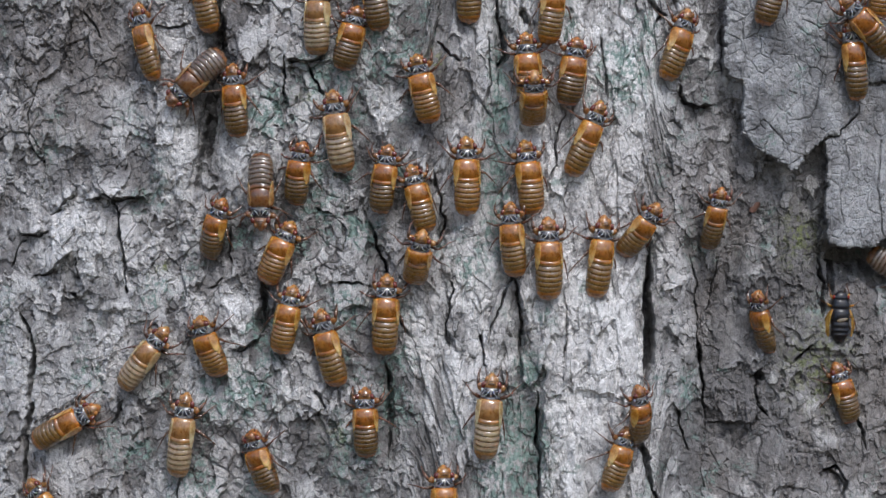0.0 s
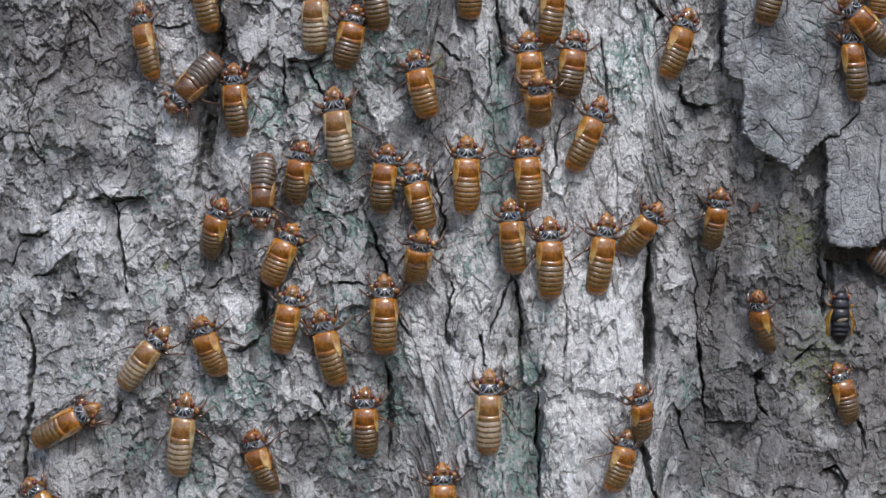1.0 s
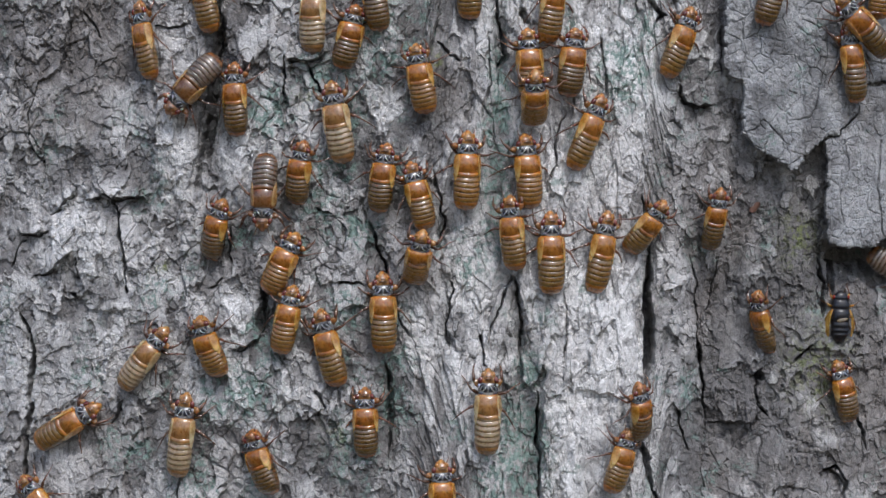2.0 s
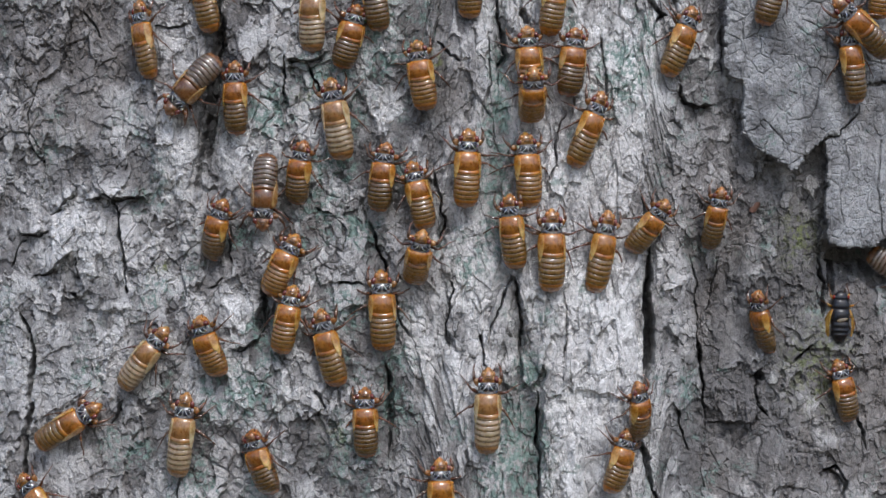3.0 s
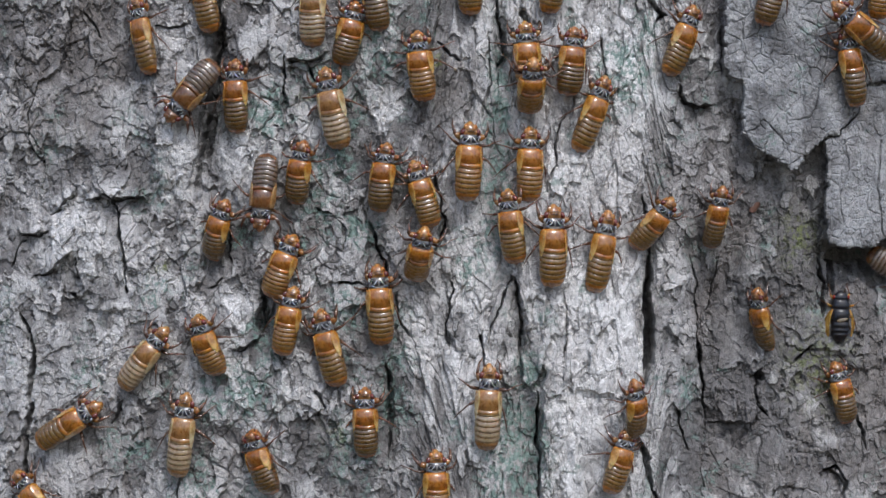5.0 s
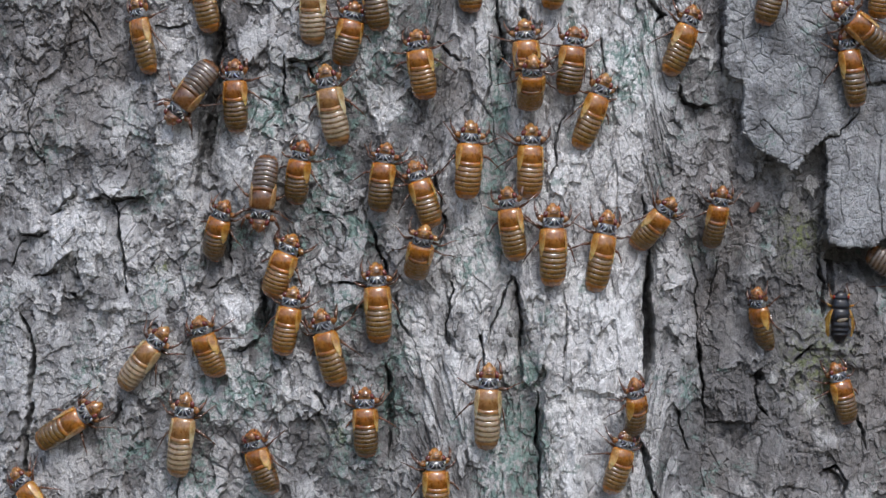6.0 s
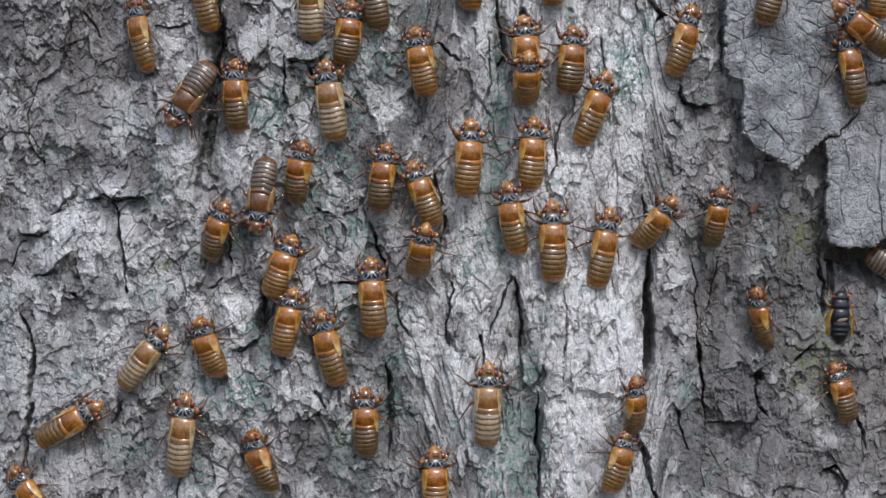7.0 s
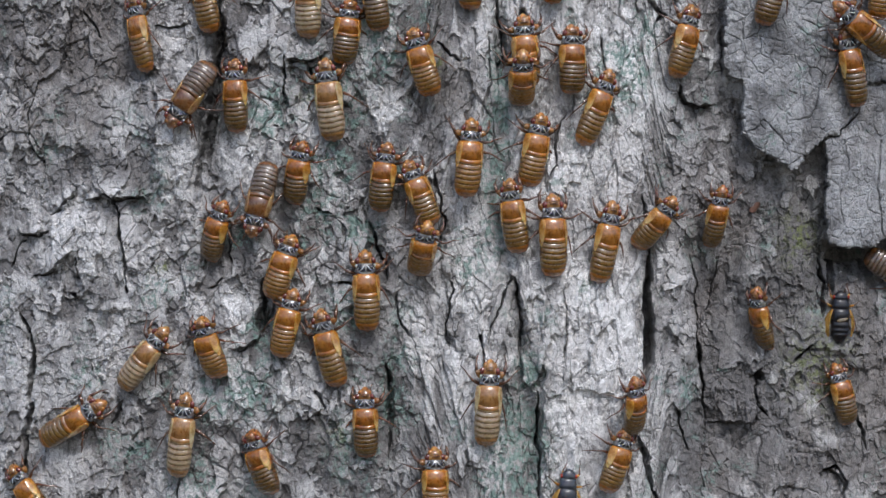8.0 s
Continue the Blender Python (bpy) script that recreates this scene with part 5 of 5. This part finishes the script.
    crawl(bug_15, [(0, 83.8, 80.1, -17), (0.5, 84, 80.2, -17), (1, 84.1, 80.4, -18), (1.5, 84.5, 80.7, -19), (3, 85.1, 81.2, -20), (3.5, 85.3, 81.3, -19), (4, 85.3, 81.4, -19), (4.5, 85.5, 81.5, -20), (6, 85.6, 81.6, -20), (6.5, 85.6, 81.6, -18), (7, 85.6, 81.5, -16), (7.5, 85.5, 81.5, -13), (8, 85.5, 81.4, -12)], roll=20)
    crawl(bug_16, [(0, 51.8, 46.5, -22), (0.5, 52.1, 47.2, -22), (1, 52.2, 47.9, -22), (1.5, 52.2, 48.6, -21), (3, 52.4, 49.8, -21), (3.5, 52.6, 51.2, -19), (4, 53.1, 52.6, -19), (4.5, 53.7, 54.4, -20), (6, 54.1, 56.3, -20), (6.5, 54.3, 57.1, -20), (7, 54.5, 57.2, -20), (7.5, 54.8, 57.5, -20), (8, 55.4, 57.7, -20)], roll=15)
    crawl(bug_17, [(0, -37.5, 49.6, 8), (0.5, -37.5, 50, 8), (1, -37.3, 50.6, 7), (1.5, -37.6, 52, 8), (3, -38.1, 53.9, 9), (3.5, -38.6, 55.2, 9), (4, -38.9, 56, 10), (4.5, -39.5, 57.1, 11), (6, -39.9, 58.7, 10), (6.5, -39.9, 59.9, 8), (7, -40.1, 60.4, 8), (7.5, -40, 60.6, 7), (8, -40.2, 60.8, 6)], roll=-5)
    crawl(bug_18, [(0, -64, 12.8, -180), (0.5, -64, 12.8, -182), (1, -63.9, 12.8, -183), (1.5, -63.5, 12.7, -183), (3, -63.1, 12.5, -183), (3.5, -63, 12.4, -183), (4, -63.2, 12.5, -183), (4.5, -63.7, 12.5, -185), (6, -64, 12.2, -187), (6.5, -64.4, 12, -188), (7, -64.9, 11.4, -189), (7.5, -65.5, 10.6, -191), (8, -65.9, 10.1, -194)], roll=-5)
    crawl(bug_19, [(0, -48.4, 33.1, -9), (0.5, -48.3, 33.1, -9), (1, -48.2, 33.2, -10), (1.5, -48.1, 33.4, -9), (3, -48.1, 33.4, -9), (3.5, -48.1, 33.4, -9), (4, -48.1, 33.4, -9), (4.5, -48.1, 33.4, -9), (6, -48.2, 33.4, -10), (6.5, -48.2, 33.4, -10), (7, -48.2, 33.4, -10), (7.5, -48.2, 33.4, -10), (8, -48.4, 33.3, -11)], tip=-8, roll=-15, lift=2)
    crawl(bug_20, [(0, -18.9, 31.2, -8), (0.5, -19, 31.2, -8), (1, -19, 31.3, -8), (1.5, -19.3, 31.5, -8), (3, -19.6, 31.9, -8), (3.5, -19.7, 32, -8), (4, -19.7, 31.9, -8), (4.5, -19.5, 31.8, -8), (6, -19.5, 31.8, -8), (6.5, -19.5, 31.8, -8), (7, -19.5, 31.8, -8), (7.5, -19.4, 31.8, -8), (8, -19.2, 31.9, -8)], roll=-10)
    crawl(bug_21, [(0, -10.8, 24.1, 14), (0.5, -10.7, 24.4, 15), (1, -10.8, 24.7, 14), (1.5, -11, 25, 14), (3, -10.7, 25.3, 13), (3.5, -10.2, 25.5, 12), (4, -9.8, 25.8, 13), (4.5, -9.7, 25.7, 15), (6, -9.8, 25.5, 18), (6.5, -9.9, 25.5, 20), (7, -10.1, 25.5, 21), (7.5, -10.5, 25.5, 22), (8, -11.4, 25.8, 22)], roll=12)
    crawl(bug_22, [(0, 7.4, 33.3, 1), (0.5, 7.4, 33.3, 1), (1, 7.4, 33.6, -0), (1.5, 7.6, 34.6, -1), (3, 7.9, 36, -2), (3.5, 8.2, 36.9, -3), (4, 8.4, 37.3, -3), (4.5, 8.4, 37.9, -2), (6, 8.6, 38.9, -3), (6.5, 8.6, 39.4, -3), (7, 8.5, 39.6, -3), (7.5, 8.6, 39.7, -3), (8, 8.8, 39.7, -4)], roll=10)
    crawl(bug_23, [(0, 28.2, 32.3, 7), (0.5, 28.3, 33.3, 5), (1, 28.1, 33.8, 5), (1.5, 28.1, 34.3, 5), (3, 28.2, 35, 4), (3.5, 28.4, 35.4, 3), (4, 28.7, 35.6, 2), (4.5, 29.2, 36.5, 0), (6, 29.7, 38.2, -1), (6.5, 29.9, 39.6, -2), (7, 30.7, 40.7, -4), (7.5, 31.7, 41.6, -7), (8, 32.7, 42.2, -10)], roll=10)
    crawl(bug_24, [(0, -77.2, 13.4, -18), (0.5, -77.2, 13.4, -18), (1, -77.2, 13.4, -18), (1.5, -77.1, 13.3, -17), (3, -76.8, 13.1, -17), (3.5, -76.4, 13.1, -17), (4, -76.1, 13, -18), (4.5, -76.1, 13, -18), (6, -76, 12.7, -18), (6.5, -76, 12.5, -19), (7, -76.1, 12.4, -20), (7.5, -76.5, 12.4, -20), (8, -76.8, 12.5, -18)], tip=-12, roll=-15, lift=2.5)
    crawl(bug_25, [(0, -54.7, 4.6, -24), (0.5, -54.6, 4.7, -23), (1, -53.8, 3.9, -24), (1.5, -53.3, 1.8, -26), (3, -53.2, 0.1, -25), (3.5, -53.4, -0.4, -23), (4, -53.4, -0.3, -22), (4.5, -53.6, -0.2, -22), (6, -53.8, 0, -21), (6.5, -53.9, -0, -21), (7, -53.9, -0.3, -21), (7.5, -53.9, -0.4, -20), (8, -53.9, -0.3, -19)], roll=-5)
    crawl(bug_26, [(0, -7.1, 4, -11), (0.5, -7.1, 4, -11), (1, -7.1, 4, -11), (1.5, -7.1, 4, -11), (3, -7.1, 4, -11), (3.5, -7.1, 4.1, -11), (4, -7, 4.4, -12), (4.5, -6.6, 4.8, -12), (6, -6.3, 5.7, -13), (6.5, -6, 6.3, -12), (7, -5.9, 6.4, -12), (7.5, -5.7, 6.6, -12), (8, -5.4, 7.1, -12)], tip=-34, roll=0, lift=8)
    crawl(bug_27, [(0, 24.9, 10.6, 4), (0.5, 24.7, 11, 4), (1, 24.8, 11.6, 4), (1.5, 24.8, 12.5, 4), (3, 24.7, 13.4, 5), (3.5, 24.5, 13.8, 4), (4, 24.5, 13.9, 3), (4.5, 24.3, 14.7, 5), (6, 24.1, 16.1, 7), (6.5, 24.1, 17.3, 8), (7, 24.3, 18, 8), (7.5, 24.6, 18.5, 7), (8, 24.9, 18.9, 7)], roll=-20)
    crawl(bug_28, [(0, 35.8, 4.6, 1), (0.5, 36, 4.3, 1), (1, 36.2, 4.7, 1), (1.5, 36.5, 5.9, 1), (3, 36.9, 7.4, -0), (3.5, 37.4, 8.1, -1), (4, 37.8, 8, -1), (4.5, 37.7, 8.6, -1), (6, 37.4, 9.3, -0), (6.5, 37.3, 9.8, 1), (7, 37.2, 10.7, 1), (7.5, 37, 11.8, 1), (8, 37.3, 12.7, 1)], roll=5)
    crawl(bug_29, [(0, 54.9, 5.3, -6), (0.5, 55.3, 5.6, -7), (1, 55.6, 6.1, -8), (1.5, 55.7, 6.7, -9), (3, 55.9, 7.1, -10), (3.5, 55.9, 7.2, -10), (4, 55.9, 7.2, -10), (4.5, 55.9, 7.1, -10), (6, 55.9, 7.2, -10), (6.5, 56.1, 7.6, -10), (7, 56.5, 8.2, -10), (7.5, 57, 9.1, -10), (8, 57.4, 10.6, -10)], roll=10)
    crawl(bug_30, [(0, 71.7, 13.1, -33), (0.5, 72, 13.2, -33), (1, 72.2, 13.3, -33), (1.5, 73.3, 13.8, -34), (3, 74.7, 14.4, -33), (3.5, 75.3, 14.9, -33), (4, 75.6, 15.2, -34), (4.5, 76.2, 15.3, -35), (6, 76.9, 15.3, -35), (6.5, 77.3, 15.4, -35), (7, 77.3, 15.6, -35), (7.5, 77.3, 15.6, -35), (8, 77.3, 15.6, -35)], tip=-18, roll=15, lift=4)
    crawl(bug_31, [(0, 98.2, 17.8, -7), (0.5, 98.2, 17.8, -6), (1, 98.1, 17.6, -5), (1.5, 98.1, 17.6, -5), (3, 98.2, 17.9, -6), (3.5, 98.5, 18, -6), (4, 98.6, 18.2, -6), (4.5, 98.7, 18.3, -6), (6, 98.7, 18.3, -6), (6.5, 98.7, 18.3, -6), (7, 98.6, 18.2, -6), (7.5, 98.6, 18.3, -6), (8, 98.6, 18.5, -6)], tip=-20, roll=-8, lift=5)
    crawl(bug_32, [(0, -53.2, -18.3, -12), (0.5, -53.2, -18.3, -12), (1, -53.2, -18.3, -12), (1.5, -53.2, -18.3, -12), (3, -53.1, -18.3, -12), (3.5, -53, -18.3, -13), (4, -52.9, -18.5, -13), (4.5, -52.9, -18.7, -12), (6, -53, -18.8, -11), (6.5, -53, -18.9, -12), (7, -53, -19.1, -12), (7.5, -53.1, -19.3, -13), (8, -53.1, -19.5, -13)], roll=0)
    crawl(bug_33, [(0, -20.4, -15.3, -2), (0.5, -20.9, -15.3, 0), (1, -21.2, -15.3, 0), (1.5, -21.5, -14.9, 1), (3, -22.1, -13.9, 2), (3.5, -22.4, -13.3, 4), (4, -22.6, -13.2, 5), (4.5, -23, -12.4, 4), (6, -23.9, -11.3, 3), (6.5, -24.8, -10.4, 3), (7, -25.6, -9.3, 3), (7.5, -26.6, -8.1, 3), (8, -27.6, -6.8, 2)], roll=8)
    crawl(bug_34, [(0, -40.6, -27.2, 13)], roll=-15)
    crawl(bug_35, [(0, -100.8, -32.9, -38)], roll=0)
    crawl(bug_36, [(0, -82.5, -27.8, 17), (0.5, -82.5, -27.8, 17), (1, -82.5, -27.8, 17), (1.5, -82.5, -27.8, 17), (3, -82.6, -27.7, 17), (3.5, -82.9, -27.3, 18), (4, -83.1, -27, 18), (4.5, -83.1, -27.1, 18), (6, -82.9, -27.9, 16), (6.5, -82.7, -28.2, 16), (7, -82.7, -28.1, 17), (7.5, -82.4, -28.1, 17), (8, -82.2, -28.2, 15)], tip=-8, roll=-20, lift=2)
    crawl(bug_37, [(0, -127.8, -59.6, -62), (0.5, -127.8, -59.3, -61), (1, -127.8, -59.2, -61), (1.5, -127.5, -59.2, -60), (3, -127.1, -59.3, -59), (3.5, -127, -59.2, -58), (4, -127, -59, -58), (4.5, -126.8, -58.9, -59), (6, -126.8, -59, -59), (6.5, -126.7, -59, -59), (7, -126.4, -58.7, -60), (7.5, -125.8, -58.4, -60), (8, -125.2, -58.2, -60)], roll=0)
    crawl(bug_38, [(0, -91, -57.8, -7)], roll=5)
    crawl(bug_39, [(0, -63.7, -68.7, 17)], roll=-30)
    crawl(bug_40, [(0, -27.2, -54.4, 1)], roll=0)
    crawl(bug_41, [(0, 16.5, -50.6, -5), (0.5, 16.1, -49.7, -3), (1, 15.9, -49.2, -1), (1.5, 15.6, -49, -1), (3, 15.6, -48.7, -1), (3.5, 15.6, -48.3, -1), (4, 15.8, -47.9, -2), (4.5, 15.9, -47.5, -2), (6, 15.8, -47.1, -2), (6.5, 15.6, -46.8, -1), (7, 15.6, -46.5, -1), (7.5, 15.9, -46.2, -2), (8, 16.1, -45.8, -3)], roll=0)
    crawl(bug_42, [(0, 65.5, -51.6, 6), (0.5, 65.8, -51.5, 6), (1, 65.9, -51.3, 7), (1.5, 65.8, -50.9, 7), (3, 65.4, -50.4, 6), (3.5, 65, -50.1, 5), (4, 64.4, -50, 5), (4.5, 64.2, -49.8, 6), (6, 64.1, -49.1, 5), (6.5, 64.2, -48.6, 4), (7, 64.2, -48.4, 3), (7.5, 64.2, -48.4, 3), (8, 64.2, -48.6, 3)], tip=-22, roll=25, lift=5)
    crawl(bug_43, [(0, 61.7, -67.7, -17), (0.5, 62.1, -67.9, -16), (1, 62.5, -68.1, -16), (1.5, 62.4, -68.2, -16), (3, 62.1, -68.3, -16), (3.5, 61.9, -68.3, -17), (4, 61.8, -68.4, -17), (4.5, 61.8, -68.4, -16), (6, 61.8, -68.5, -15), (6.5, 61.7, -68.5, -15), (7, 61.7, -68.4, -16), (7.5, 61.5, -68.3, -17), (8, 61.1, -68.1, -17)], roll=20, lift=1)
    crawl(bug_44, [(0, 117.5, -19.3, 15), (0.5, 117.5, -19.3, 15), (1, 117.5, -19.3, 15), (1.5, 117.5, -19.3, 15), (3, 117.5, -19.3, 15), (3.5, 117.5, -19.2, 15), (4, 117.5, -19, 14), (4.5, 117.5, -18.6, 14), (6, 117.3, -18.2, 14), (6.5, 117.2, -18.1, 14), (7, 117.2, -18.1, 14), (7.5, 117.2, -18.1, 14), (8, 117.2, -18.1, 14)], tip=-10, roll=-66, lift=3)
    crawl(bug_45, [(0, 146.1, -19.9, -2)], roll=-14)
    crawl(bug_46, [(0, 144.8, -46.4, 18), (0.5, 145, -46.6, 17), (1, 145, -46.6, 16), (1.5, 145, -46.1, 15), (3, 145, -45.5, 14), (3.5, 144.9, -45.5, 13), (4, 144.7, -45.7, 13), (4.5, 144.4, -46, 14), (6, 144.2, -46.5, 16), (6.5, 144.1, -46.6, 17), (7, 144.1, -46.3, 17), (7.5, 144.3, -46.4, 16), (8, 144.4, -46.7, 15)], roll=0)
    crawl(bug_47, [(0, 144, 76.2, 8), (0.5, 143.9, 76, 7), (1, 143.8, 75.8, 8), (1.5, 143.5, 75.5, 9), (3, 143.2, 75, 9), (3.5, 142.9, 74.6, 10), (4, 142.8, 74.4, 10), (4.5, 142.7, 74, 11), (6, 142.6, 73.6, 11), (6.5, 142.5, 73.4, 12), (7, 142.5, 73.5, 12), (7.5, 142.6, 73.8, 11), (8, 142.7, 73.7, 12)], roll=-5)
    crawl(bug_48, [(0, 143.1, 86.4, 45), (0.5, 142.8, 86.5, 45), (1, 142.5, 86.9, 45), (1.5, 142, 86.7, 45), (3, 141, 85.6, 48), (3.5, 140.5, 84.7, 50), (4, 140.3, 84.6, 51), (4.5, 140.6, 84.5, 51), (6, 140.9, 84.6, 52), (6.5, 141.1, 84.7, 52), (7, 141.1, 84.7, 53), (7.5, 141.3, 84.7, 54), (8, 141.4, 84.7, 53)], roll=-16, lift=4)
    crawl(bug_49, [(0, 117.6, 99.2, -16)], roll=-10)
    crawl(bug_50, [(0, 175.4, -11.1, -120), (0.5, 175.4, -11.1, -120), (1, 175.4, -11.1, -120), (1.5, 175.4, -11.1, -120), (3, 175.4, -11.1, -120), (3.5, 175.4, -11.1, -120), (4, 175.4, -11.1, -120), (4.5, 175.4, -11.1, -120), (6, 175, -10.9, -120), (6.5, 174.8, -10.8, -120), (7, 174.6, -11.1, -120), (7.5, 174.6, -11.4, -120), (8, 174.3, -11.7, -120)], roll=12)
    crawl(bug_51, [(0, -144.2, -87.6, 37), (0.5, -144.6, -87.5, 37), (1, -145, -87.2, 37), (1.5, -146, -86.6, 37), (3, -147.1, -85.8, 37), (3.5, -147.7, -85.5, 37), (4, -148.2, -85.2, 37), (4.5, -148.7, -84.9, 37), (6, -149.9, -83.9, 37), (6.5, -150.6, -83.5, 37), (7, -150.9, -83.3, 37), (7.5, -151.3, -83.2, 37), (8, -151.6, -82.9, 37)], roll=-10)
    crawl(bug_52, [(0, -0.4, -82, 1), (0.5, -0.8, -81.5, 1), (1, -0.9, -81.1, 1), (1.5, -1.1, -80.5, 1), (3, -1.6, -79.6, 1), (3.5, -2.4, -78.9, 1), (4, -2.9, -78.4, 1), (4.5, -3.1, -77.3, 1), (6, -3.3, -76.1, 1), (6.5, -3.5, -75.5, 1), (7, -3.5, -75.3, 1), (7.5, -3.5, -75.4, 1), (8, -3.5, -75.6, 1)], roll=9)
    crawl(bug_53, [(0, 40.5, -109.2, -4), (5.5, 40.5, -109.2, -4), (6.3, 40.5, -101.2, -4), (7, 40.8, -92.3, -4), (7.3, 41.6, -88.2, -4), (7.5, 42.2, -86.6, -4), (7.8, 43, -85, -4), (8, 43.6, -82.4, -4)], roll=0)
    crawl(bug_54, [(0, 155.3, 101.7, -6)], roll=-15, lift=3)


motions()
